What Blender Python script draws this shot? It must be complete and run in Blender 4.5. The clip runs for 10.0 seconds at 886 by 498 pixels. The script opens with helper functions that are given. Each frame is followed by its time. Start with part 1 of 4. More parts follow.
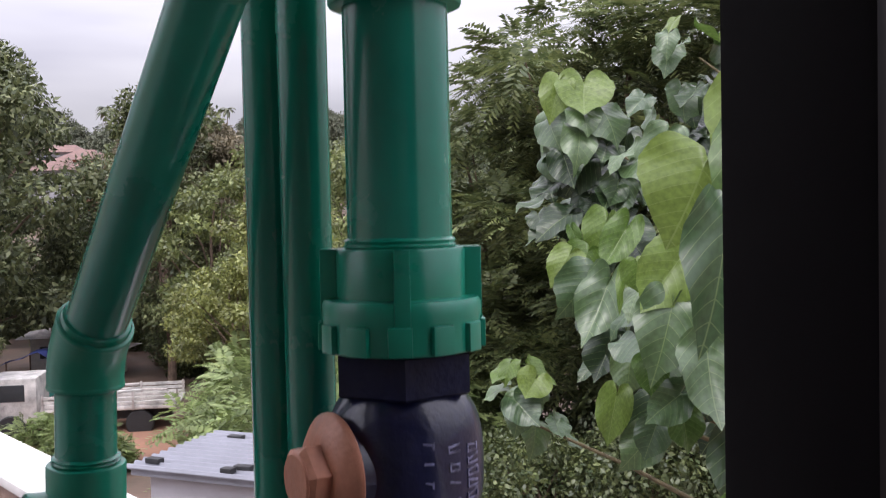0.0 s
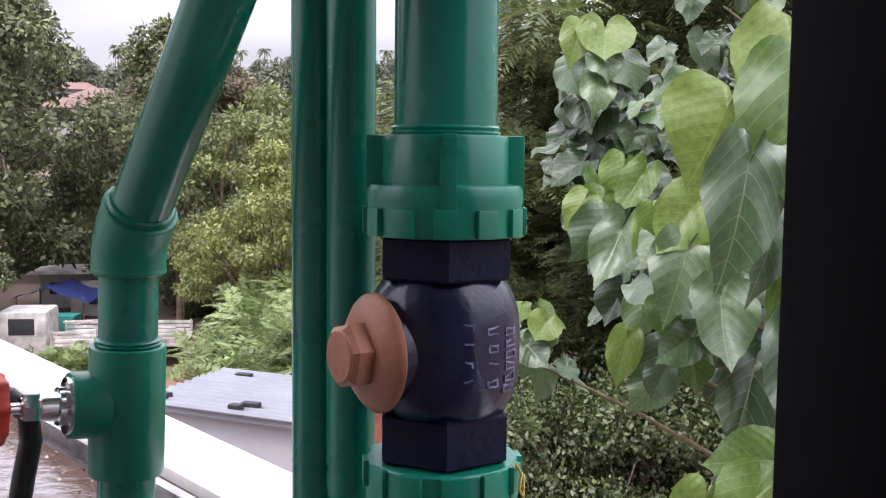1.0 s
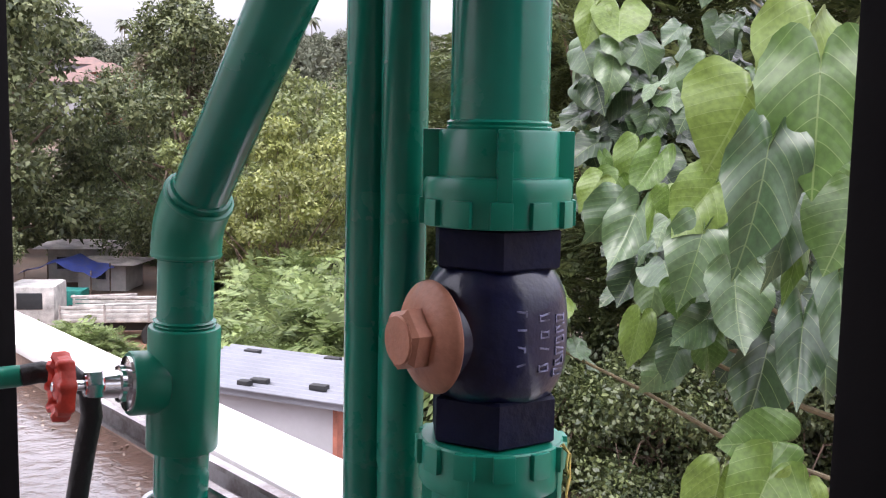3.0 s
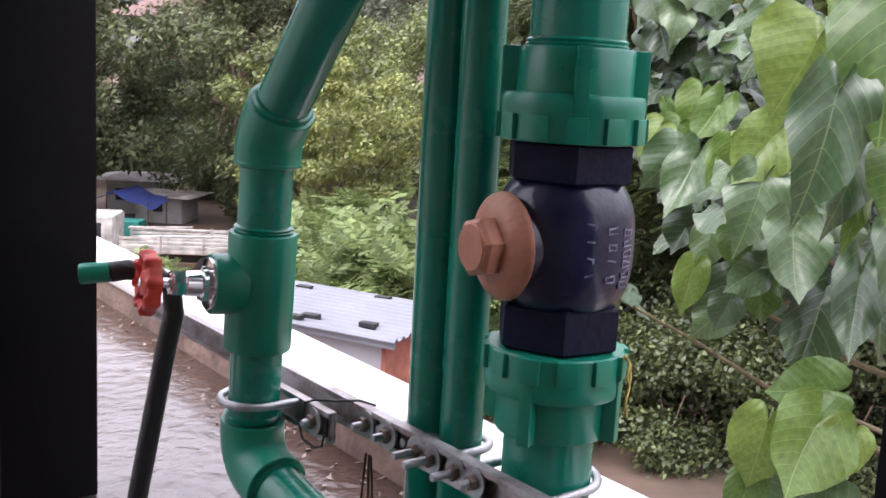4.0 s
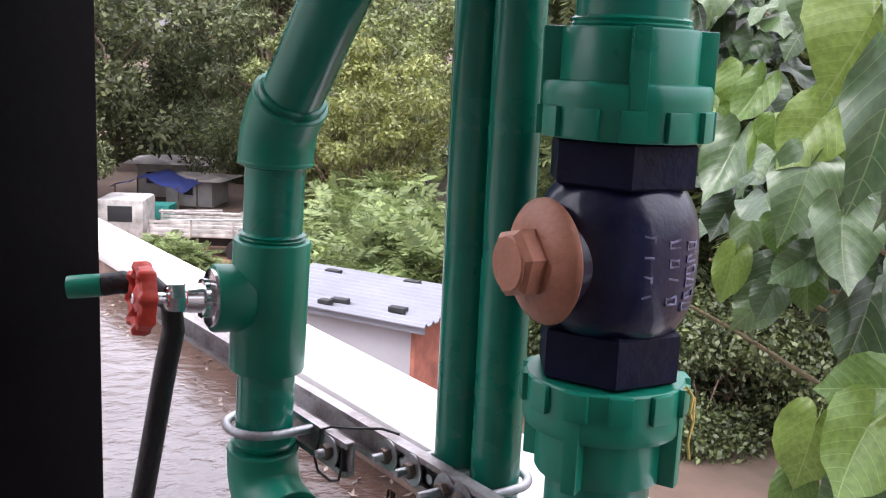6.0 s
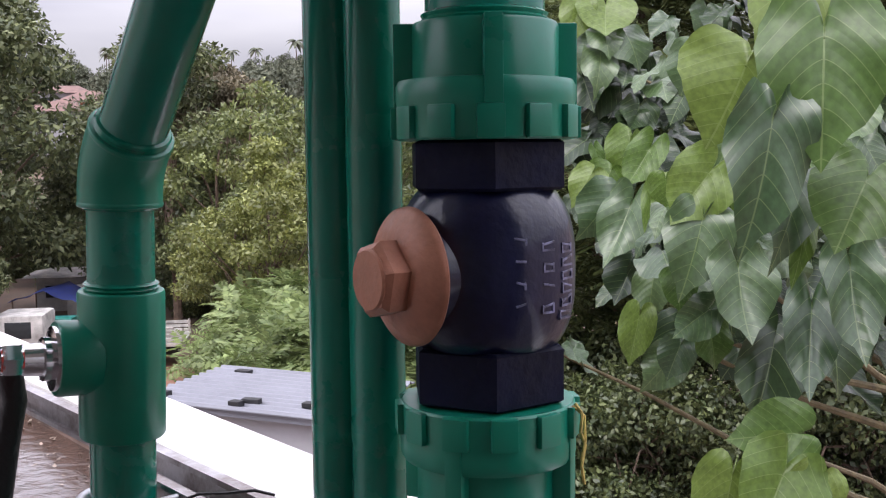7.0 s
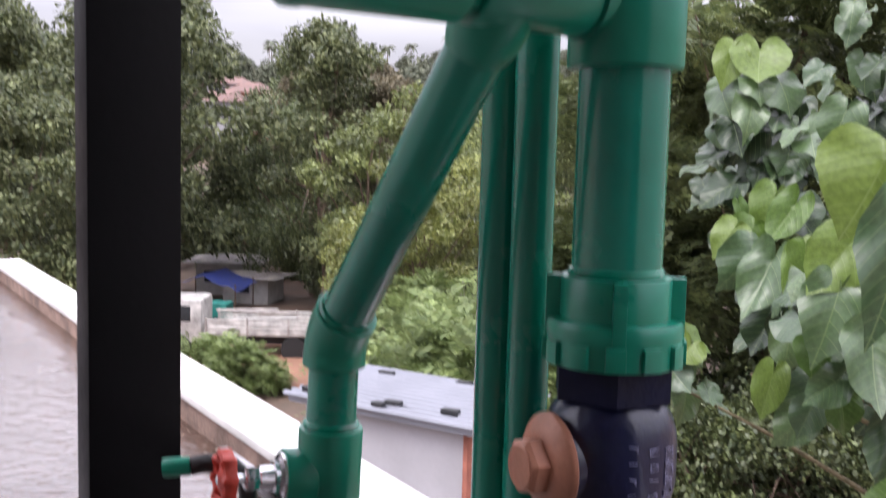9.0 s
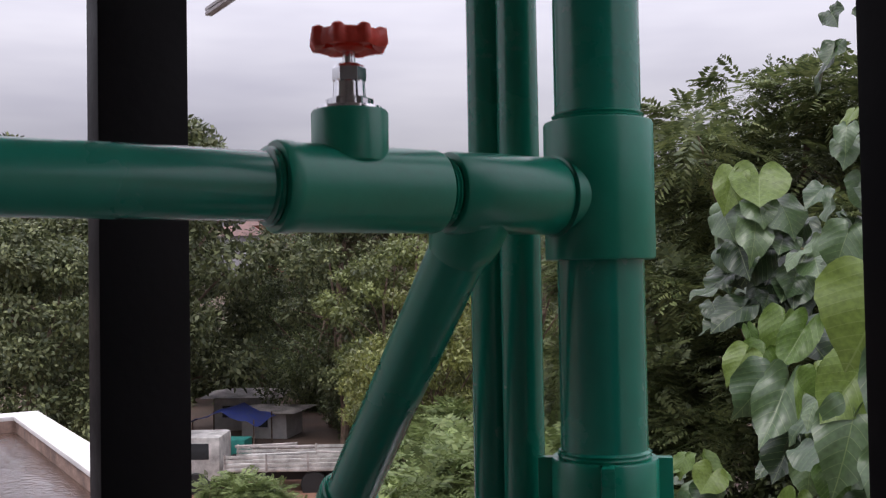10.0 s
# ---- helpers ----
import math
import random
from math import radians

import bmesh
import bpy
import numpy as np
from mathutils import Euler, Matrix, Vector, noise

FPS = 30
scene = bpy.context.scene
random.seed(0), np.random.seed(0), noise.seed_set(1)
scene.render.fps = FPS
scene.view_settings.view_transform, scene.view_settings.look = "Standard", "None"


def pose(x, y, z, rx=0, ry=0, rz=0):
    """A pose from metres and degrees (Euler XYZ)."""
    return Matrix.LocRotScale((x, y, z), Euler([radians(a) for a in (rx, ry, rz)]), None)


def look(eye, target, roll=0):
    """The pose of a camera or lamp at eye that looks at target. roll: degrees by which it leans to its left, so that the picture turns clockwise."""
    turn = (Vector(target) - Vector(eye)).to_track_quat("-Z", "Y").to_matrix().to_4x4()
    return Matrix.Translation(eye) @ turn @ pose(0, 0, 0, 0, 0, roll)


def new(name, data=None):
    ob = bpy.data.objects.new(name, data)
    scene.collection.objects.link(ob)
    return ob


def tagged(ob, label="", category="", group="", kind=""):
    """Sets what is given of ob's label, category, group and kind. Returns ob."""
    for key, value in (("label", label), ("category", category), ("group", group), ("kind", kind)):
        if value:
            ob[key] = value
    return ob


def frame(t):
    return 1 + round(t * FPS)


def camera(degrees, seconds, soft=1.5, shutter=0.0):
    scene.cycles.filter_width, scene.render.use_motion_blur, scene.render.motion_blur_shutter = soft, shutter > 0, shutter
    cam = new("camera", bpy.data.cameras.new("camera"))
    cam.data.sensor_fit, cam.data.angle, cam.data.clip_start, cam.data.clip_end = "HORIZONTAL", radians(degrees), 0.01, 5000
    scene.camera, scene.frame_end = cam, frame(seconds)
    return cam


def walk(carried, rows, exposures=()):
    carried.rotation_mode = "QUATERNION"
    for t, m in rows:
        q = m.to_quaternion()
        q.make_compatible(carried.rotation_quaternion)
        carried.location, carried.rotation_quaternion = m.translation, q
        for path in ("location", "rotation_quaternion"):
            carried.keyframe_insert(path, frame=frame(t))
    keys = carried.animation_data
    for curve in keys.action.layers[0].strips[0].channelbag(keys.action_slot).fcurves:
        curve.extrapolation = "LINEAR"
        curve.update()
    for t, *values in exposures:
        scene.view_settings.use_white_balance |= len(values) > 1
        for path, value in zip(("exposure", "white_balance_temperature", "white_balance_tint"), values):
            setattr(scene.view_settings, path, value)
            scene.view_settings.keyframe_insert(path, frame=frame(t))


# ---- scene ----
cam = camera(47.8, 10.0, 1.15, 0.3)
PATH = [
    (0, (-0.007, -0.716, 0.21), (0.098, 1.28, 0.132), -1.3),
    (0.5, (-0.016, -0.728, 0.17), (0.08, 1.266, 0.04), -0.6),
    (1, (-0.033, -0.732, 0.166), (0.054, 1.258, -0.01), 0.6),
    (1.5, (-0.054, -0.744, 0.175), (0.033, 1.245, -0.011), 1.2),
    (2, (-0.049, -0.749, 0.184), (0.036, 1.241, -0.002), 1.3),
    (2.5, (-0.057, -0.759, 0.18), (0.025, 1.229, -0.026), 1.1),
    (3.8, (-0.087, -0.781, 0.161), (-0.061, 1.198, -0.128), 2.6),
    (4, (-0.088, -0.797, 0.153), (-0.108, 1.176, -0.177), 3.1),
    (4.5, (-0.063, -0.781, 0.147), (-0.131, 1.181, -0.231), 3.0),
    (5, (-0.063, -0.761, 0.149), (-0.138, 1.2, -0.234), 3.0),
    (5.2, (-0.076, -0.736, 0.147), (-0.148, 1.225, -0.239), 3.0),
    (6.3, (-0.092, -0.671, 0.16), (-0.179, 1.297, -0.183), 2.0),
    (6.5, (-0.077, -0.655, 0.142), (-0.145, 1.323, -0.145), -0.1),
    (6.8, (-0.064, -0.629, 0.092), (-0.006, 1.362, -0.092), -0.8),
    (7, (-0.058, -0.634, 0.102), (0.037, 1.355, -0.082), -0.7),
    (7.5, (-0.06, -0.653, 0.107), (0.007, 1.34, -0.052), -0.9),
    (8, (-0.064, -0.668, 0.117), (-0.004, 1.325, -0.041), -0.8),
    (8.2, (-0.067, -0.691, 0.128), (-0.059, 1.302, -0.041), -0.2),
    (8.5, (-0.077, -0.732, 0.151), (-0.18, 1.251, -0.091), 3.6),
    (8.8, (-0.071, -0.797, 0.238), (-0.221, 1.181, -0.03), 3.1),
    (9, (-0.065, -0.839, 0.282), (-0.256, 1.143, 0.091), 1.5),
    (9.2, (-0.06, -0.87, 0.331), (-0.277, 1.118, 0.275), 0.8),
    (9.3, (-0.058, -0.883, 0.353), (-0.278, 1.104, 0.361), 0.8),
    (9.5, (-0.054, -0.889, 0.37), (-0.278, 1.095, 0.451), 0.0),
    (10, (-0.038, -0.88, 0.342), (-0.263, 1.105, 0.397), -1.0),
]
walk(cam, [(t, look(eye, aim, roll)) for t, eye, aim, roll in PATH],
     exposures=((0, 0.53), (1, 0.92), (2.5, 1.05), (4, 1.05), (5.2, 1.1), (6.5, 1.04), (7, 0.62), (7.5, 0.58), (8.2, 0.76), (9, 0.88), (9.5, 0.14), (10, -0.08)))

# ---- light ----
sun_data = bpy.data.lights.new("sun", "SUN")
sun_data.energy, sun_data.angle, sun_data.color = 1.4, radians(30), (1.0, 0.96, 0.92)
sun = new("sun", sun_data)
sun.matrix_world = look((0, 0, 20), (4, 9, 0))
world = bpy.data.worlds.new("overcast_sky")
scene.world = world
world.use_nodes = True
wn, wl = world.node_tree.nodes, world.node_tree.links
wn.clear()
w_out, w_bg = wn.new("ShaderNodeOutputWorld"), wn.new("ShaderNodeBackground")
w_sky = wn.new("ShaderNodeTexSky")
w_sky.sky_type, w_sky.sun_disc, w_sky.sun_elevation, w_sky.sun_rotation = "NISHITA", False, radians(55), radians(204)
w_coord, w_map, w_noise, w_ramp, w_mix = (wn.new("ShaderNode" + k) for k in ("TexCoord", "Mapping", "TexNoise", "ValToRGB", "Mix"))
w_mix.data_type = "RGBA"
w_map.inputs["Scale"].default_value = (1.0, 1.0, 5.0)
w_noise.inputs["Scale"].default_value, w_noise.inputs["Detail"].default_value = 2.2, 4.0
w_ramp.color_ramp.elements[0].position, w_ramp.color_ramp.elements[0].color = 0.35, (6.6, 6.35, 7.6, 1)
w_ramp.color_ramp.elements[1].position, w_ramp.color_ramp.elements[1].color = 0.65, (9.3, 8.95, 10.0, 1)
wl.new(w_coord.outputs["Generated"], w_map.inputs["Vector"])
wl.new(w_map.outputs["Vector"], w_noise.inputs["Vector"])
wl.new(w_noise.outputs["Fac"], w_ramp.inputs["Fac"])
w_mix.inputs["Factor"].default_value = 0.92
wl.new(w_sky.outputs["Color"], w_mix.inputs[6])
wl.new(w_ramp.outputs["Color"], w_mix.inputs[7])
w_sep, w_gain, w_mul = wn.new("ShaderNodeSeparateXYZ"), wn.new("ShaderNodeValToRGB"), wn.new("ShaderNodeVectorMath")
for pos, val in ((0.1, 0.19), (0.25, 0.4), (0.5, 0.62)):
    w_gain.color_ramp.elements.new(pos).color = (val, val, val, 1)
w_gain.color_ramp.elements[0].color, w_gain.color_ramp.elements[-1].color = (0.12, 0.118, 0.125, 1), (1, 1, 1, 1)
w_ten = wn.new("ShaderNodeVectorMath")
w_ten.operation = "SCALE"
w_ten.inputs["Scale"].default_value = 2.9
w_mul.operation = "MULTIPLY"
wl.new(w_coord.outputs["Generated"], w_sep.inputs["Vector"])
wl.new(w_sep.outputs["Z"], w_gain.inputs["Fac"])
wl.new(w_gain.outputs["Color"], w_ten.inputs[0])
wl.new(w_mix.outputs[2], w_mul.inputs[0])
wl.new(w_ten.outputs["Vector"], w_mul.inputs[1])
wl.new(w_mul.outputs["Vector"], w_bg.inputs["Color"])
w_bg.inputs["Strength"].default_value = 0.1
wl.new(w_bg.outputs["Background"], w_out.inputs["Surface"])


# ---- materials ----
def material(name, color, rough=0.5, metal=0.0, vary=0.15, scale=8.0, bump=0.0, bump_scale=60.0, coat=0.0, other=None, per_object=0.0, spec=0.5, translucent=0.0):
    """Procedural paint, metal or earth: two noise scales vary the colour, a third gives relief."""
    mat = bpy.data.materials.new(name)
    mat.use_nodes = True
    n, l = mat.node_tree.nodes, mat.node_tree.links
    b = n["Principled BSDF"]
    b.inputs["Metallic"].default_value, b.inputs["Roughness"].default_value = metal, rough
    b.inputs["Coat Weight"].default_value, b.inputs["Specular IOR Level"].default_value = coat, spec
    co = n.new("ShaderNodeTexCoord")
    big, fine = n.new("ShaderNodeTexNoise"), n.new("ShaderNodeTexNoise")
    big.inputs["Scale"].default_value, big.inputs["Detail"].default_value = scale, 3.0
    fine.inputs["Scale"].default_value, fine.inputs["Detail"].default_value = scale * 9.0, 4.0
    for t in (big, fine):
        l.new(co.outputs["Object"], t.inputs["Vector"])
    add = n.new("ShaderNodeMath")
    add.operation = "MULTIPLY_ADD"
    add.inputs[1].default_value = 0.35
    l.new(fine.outputs["Fac"], add.inputs[0])
    l.new(big.outputs["Fac"], add.inputs[2])
    ramp = n.new("ShaderNodeValToRGB")
    o = other or tuple(c * (1.0 - vary * 1.6) for c in color)
    ramp.color_ramp.elements[0].position, ramp.color_ramp.elements[0].color = 0.45, (*o, 1)
    ramp.color_ramp.elements[1].position, ramp.color_ramp.elements[1].color = 0.9, (*(min(1.0, c * (1 + vary)) for c in color), 1)
    l.new(add.outputs[0], ramp.inputs["Fac"])
    rr = n.new("ShaderNodeMapRange")
    rr.inputs["From Min"].default_value, rr.inputs["From Max"].default_value = 0.35, 0.9
    rr.inputs["To Min"].default_value, rr.inputs["To Max"].default_value = max(0.04, rough * 0.75), min(1.0, rough * 1.3)
    l.new(add.outputs[0], rr.inputs["Value"])
    l.new(rr.outputs["Result"], b.inputs["Roughness"])
    last = ramp.outputs["Color"]
    if per_object:
        info, hsv, mr = n.new("ShaderNodeObjectInfo"), n.new("ShaderNodeHueSaturation"), n.new("ShaderNodeMapRange")
        mr.inputs["To Min"].default_value, mr.inputs["To Max"].default_value = 1.0 - per_object, 1.0 + per_object
        l.new(info.outputs["Random"], mr.inputs["Value"])
        l.new(mr.outputs["Result"], hsv.inputs["Value"])
        l.new(last, hsv.inputs["Color"])
        last = hsv.outputs["Color"]
    l.new(last, b.inputs["Base Color"])
    if bump:
        bn, bp = n.new("ShaderNodeTexNoise"), n.new("ShaderNodeBump")
        bn.inputs["Scale"].default_value, bn.inputs["Detail"].default_value = bump_scale, 4.0
        l.new(co.outputs["Object"], bn.inputs["Vector"])
        bp.inputs["Strength"].default_value, bp.inputs["Distance"].default_value = bump, 0.01
        l.new(bn.outputs["Fac"], bp.inputs["Height"])
        l.new(bp.outputs["Normal"], b.inputs["Normal"])
    if translucent:
        tr, mx = n.new("ShaderNodeBsdfTranslucent"), n.new("ShaderNodeMixShader")
        l.new(last, tr.inputs["Color"])
        mx.inputs["Fac"].default_value = translucent
        l.new(b.outputs["BSDF"], mx.inputs[1])
        l.new(tr.outputs["BSDF"], mx.inputs[2])
        l.new(mx.outputs["Shader"], n["Material Output"].inputs["Surface"])
    return mat


def leaf_material(name, color, other, rough=0.35, translucent=0.3, veins=True, spread=None):
    """Leaf with paler veins along its own length, varied from leaf to leaf."""
    # crowns (no veins): wide spread paints light clumps and shaded gaps into the colour
    spread = spread or (0.22 if veins else 0.5)
    mat = bpy.data.materials.new(name)
    mat.use_nodes = True
    n, l = mat.node_tree.nodes, mat.node_tree.links
    b = n["Principled BSDF"]
    b.inputs["Roughness"].default_value = rough
    b.inputs["Specular IOR Level"].default_value = 0.75 if "green" in name else 0.4
    info, geo = n.new("ShaderNodeObjectInfo"), n.new("ShaderNodeNewGeometry")
    mix = n.new("ShaderNodeMix")
    mix.data_type = "RGBA"
    mix.inputs[6].default_value, mix.inputs[7].default_value = (*color, 1), (*other, 1)
    l.new(info.outputs["Random"] if veins else geo.outputs["Random Per Island"], mix.inputs["Factor"])
    co = n.new("ShaderNodeTexCoord")
    noise_n, hsv, mr = n.new("ShaderNodeTexNoise"), n.new("ShaderNodeHueSaturation"), n.new("ShaderNodeMapRange")
    noise_n.inputs["Scale"].default_value = 14.0 if veins else 1.3
    noise_n.inputs["Detail"].default_value = 4.0
    l.new(co.outputs["Object"], noise_n.inputs["Vector"])
    mr.inputs["From Min"].default_value, mr.inputs["From Max"].default_value = 0.3, 0.7
    mr.inputs["To Min"].default_value, mr.inputs["To Max"].default_value = 1.0 - spread, 1.0 + spread
    l.new(noise_n.outputs["Fac"], mr.inputs["Value"])
    l.new(mr.outputs["Result"], hsv.inputs["Value"])
    l.new(mix.outputs[2], hsv.inputs["Color"])
    last = hsv.outputs["Color"]
    if veins:
        uv, sep = n.new("ShaderNodeUVMap"), n.new("ShaderNodeSeparateXYZ")
        l.new(uv.outputs["UV"], sep.inputs["Vector"])
        ab = n.new("ShaderNodeMath")
        ab.operation = "ABSOLUTE"
        l.new(sep.outputs["X"], ab.inputs[0])
        rib = n.new("ShaderNodeMath")
        rib.operation = "LESS_THAN"
        rib.inputs[1].default_value = 0.009
        l.new(ab.outputs[0], rib.inputs[0])
        arc = n.new("ShaderNodeMath")
        arc.operation = "MULTIPLY_ADD"
        arc.inputs[1].default_value = -1.15
        bow = n.new("ShaderNodeMath")
        bow.operation = "POWER"
        bow.inputs[1].default_value = 1.35
        l.new(ab.outputs[0], bow.inputs[0])
        l.new(bow.outputs[0], arc.inputs[0])
        l.new(sep.outputs["Y"], arc.inputs[2])
        ping = n.new("ShaderNodeMath")
        ping.operation = "PINGPONG"
        ping.inputs[1].default_value = 0.085
        l.new(arc.outputs[0], ping.inputs[0])
        side = n.new("ShaderNodeMath")
        side.operation = "LESS_THAN"
        side.inputs[1].default_value = 0.0045
        l.new(ping.outputs[0], side.inputs[0])
        both = n.new("ShaderNodeMath")
        both.operation = "MAXIMUM"
        l.new(rib.outputs[0], both.inputs[0])
        l.new(side.outputs[0], both.inputs[1])
        fac = n.new("ShaderNodeMath")
        fac.operation = "MULTIPLY"
        fac.inputs[1].default_value = 0.32
        l.new(both.outputs[0], fac.inputs[0])
        vm = n.new("ShaderNodeMix")
        vm.data_type = "RGBA"
        vm.inputs[7].default_value = (0.3, 0.38, 0.16, 1)
        l.new(fac.outputs[0], vm.inputs["Factor"])
        l.new(last, vm.inputs[6])
        last = vm.outputs[2]
        bp = n.new("ShaderNodeBump")
        bp.inputs["Strength"].default_value, bp.inputs["Distance"].default_value = 0.8, 0.009
        bp.invert = True
        l.new(ping.outputs[0], bp.inputs["Height"])
        l.new(bp.outputs["Normal"], b.inputs["Normal"])
    l.new(last, b.inputs["Base Color"])
    tr, mx = n.new("ShaderNodeBsdfTranslucent"), n.new("ShaderNodeMixShader")
    l.new(last, tr.inputs["Color"])
    mx.inputs["Fac"].default_value = translucent
    l.new(b.outputs["BSDF"], mx.inputs[1])
    l.new(tr.outputs["BSDF"], mx.inputs[2])
    l.new(mx.outputs["Shader"], n["Material Output"].inputs["Surface"])
    return mat


PIPE = material("green_pipe_plastic", (0.005, 0.225, 0.152), 0.25, vary=0.12, scale=5.0, bump=0.015, bump_scale=35.0, coat=0.25)
FITTING = material("green_fitting_plastic", (0.005, 0.235, 0.148), 0.32, vary=0.1, scale=7.0, bump=0.04, bump_scale=50.0, coat=0.1)
BEAD = material("melted_plastic_bead", (0.006, 0.22, 0.14), 0.22, vary=0.2, scale=30.0)
NAVY = material("navy_enamel", (0.006, 0.009, 0.043), 0.32, vary=0.3, scale=20.0, bump=0.16, bump_scale=70.0, coat=0.35, spec=0.4)
NAVY_FLAT = material("navy_casting_flats", (0.005, 0.007, 0.028), 0.55, vary=0.3, scale=25.0, bump=0.2, bump_scale=90.0, spec=0.2)
MARK = material("worn_raised_edge", (0.19, 0.2, 0.32), 0.35, vary=0.6, scale=150.0)
COPPER = material("copper_coloured_paint", (0.46, 0.2, 0.125), 0.4, metal=0.1, vary=0.15, scale=25.0, bump=0.12, bump_scale=160.0)
CHROME = material("chrome", (0.72, 0.72, 0.74), 0.14, metal=1.0, vary=0.08, scale=40.0)
ZINC = material("galvanised_steel", (0.5, 0.5, 0.52), 0.42, metal=0.85, vary=0.3, scale=30.0, bump=0.08, bump_scale=220.0)
STRUT = material("weathered_strut_zinc", (0.46, 0.45, 0.46), 0.45, metal=0.8, vary=0.35, scale=22.0, bump=0.12, bump_scale=180.0, other=(0.2, 0.15, 0.13))
STEEL_DARK = material("dull_strut_steel", (0.26, 0.2, 0.17), 0.55, metal=0.6, vary=0.35, scale=25.0)
RED = material("red_enamel", (0.62, 0.05, 0.028), 0.38, vary=0.15, scale=40.0, bump=0.1, bump_scale=200.0)
BLACK = material("black_satin_paint", (0.0045, 0.004, 0.005), 0.5, vary=0.25, scale=6.0, bump=0.05, bump_scale=60.0, spec=0.13)
TAPE = material("black_tape", (0.014, 0.013, 0.014), 0.45, vary=0.2, scale=50.0, bump=0.3, bump_scale=90.0)
WIRE = material("rusty_wire", (0.1, 0.045, 0.03), 0.7, metal=0.4, vary=0.4, scale=60.0)
YARN = material("sealing_hemp", (0.65, 0.5, 0.15), 0.9, vary=0.2, scale=90.0)
COPING = material("white_coping_paint", (0.74, 0.715, 0.7), 0.6, vary=0.1, scale=4.0, bump=0.1, bump_scale=70.0)
KERB = material("stained_kerb_render", (0.28, 0.19, 0.155), 0.75, vary=0.4, scale=9.0, bump=0.3, bump_scale=60.0, other=(0.11, 0.075, 0.06))
WALL = material("plain_render", (0.5, 0.49, 0.47), 0.85, vary=0.15, scale=3.0, bump=0.2, bump_scale=50.0)
SHEET = material("grey_roof_sheet", (0.21, 0.215, 0.25), 0.45, vary=0.1, scale=2.0, metal=0.1)
WHITEWALL = material("white_render", (0.42, 0.41, 0.44), 0.8, vary=0.06, scale=2.0, bump=0.1)
REDWALL = material("red_painted_brick", (0.38, 0.14, 0.1), 0.85, vary=0.25, scale=6.0, bump=0.2)
RUBBER = material("black_rubber", (0.02, 0.02, 0.022), 0.6, vary=0.3, scale=20.0)
BARK = material("bark", (0.17, 0.12, 0.09), 0.9, vary=0.4, scale=6.0, bump=0.6, bump_scale=30.0)
TWIG = material("green_brown_twig", (0.16, 0.13, 0.07), 0.75, vary=0.3, scale=30.0, bump=0.3, bump_scale=90.0)
TRUCKWHITE = material("chalky_white_paint", (0.5, 0.48, 0.46), 0.5, vary=0.3, scale=3.0)
GLASS = material("dark_window_glass", (0.03, 0.035, 0.04), 0.08, vary=0.1)
TARP = material("blue_tarpaulin", (0.045, 0.07, 0.28), 0.5, vary=0.25, scale=2.0, bump=0.3, bump_scale=6.0)
TEAL = material("teal_painted_steel", (0.02, 0.2, 0.17), 0.5, vary=0.2, scale=4.0)
ROOFTILE = material("red_roof_tile", (0.19, 0.115, 0.1), 0.8, vary=0.25, scale=2.0)
RUSTY = material("weathered_sheet", (0.4, 0.36, 0.34), 0.7, vary=0.4, scale=2.0)
LEAF_GREEN = leaf_material("broad_leaf_green", (0.045, 0.088, 0.036), (0.1, 0.16, 0.062), 0.36, 0.22)
LEAF_LIME = leaf_material("broad_leaf_young", (0.085, 0.15, 0.028), (0.155, 0.22, 0.05), 0.33, 0.32)
LEAF_MID = leaf_material("broad_leaf_grown", (0.055, 0.105, 0.026), (0.09, 0.155, 0.04), 0.33, 0.3)
# near-black green: the shade inside the tree is put into this leaf colour
LEAF_SHADED = leaf_material("broad_leaf_shaded", (0.018, 0.035, 0.016), (0.04, 0.07, 0.028), 0.3, 0.1)
CROWN_DARK = leaf_material("dark_foliage", (0.044, 0.06, 0.027), (0.19, 0.21, 0.094), 0.5, 0.2, False)
CROWN_MID = leaf_material("mid_green_foliage", (0.044, 0.066, 0.028), (0.155, 0.185, 0.066), 0.5, 0.25, False)
CROWN_YELLOW = leaf_material("yellow_green_foliage", (0.13, 0.155, 0.045), (0.33, 0.35, 0.11), 0.5, 0.35, False)
CROWN_BROWN = leaf_material("brownish_foliage", (0.09, 0.08, 0.047), (0.23, 0.195, 0.125), 0.6, 0.2, False)
CROWN_PALE = leaf_material("pale_fern_foliage", (0.12, 0.17, 0.06), (0.27, 0.33, 0.13), 0.5, 0.3, False)
CROWN_LIGHT = leaf_material("light_green_foliage", (0.09, 0.12, 0.04), (0.27, 0.305, 0.105), 0.5, 0.3, False)
CROWN_FERN = leaf_material("feathered_foliage", (0.065, 0.092, 0.038), (0.19, 0.22, 0.085), 0.5, 0.3, False)
# haze of the distance is painted in as a paler, greyer green
CROWN_HAZED = leaf_material("hazed_far_foliage", (0.085, 0.1, 0.068), (0.155, 0.165, 0.112), 0.7, 0.1, False)


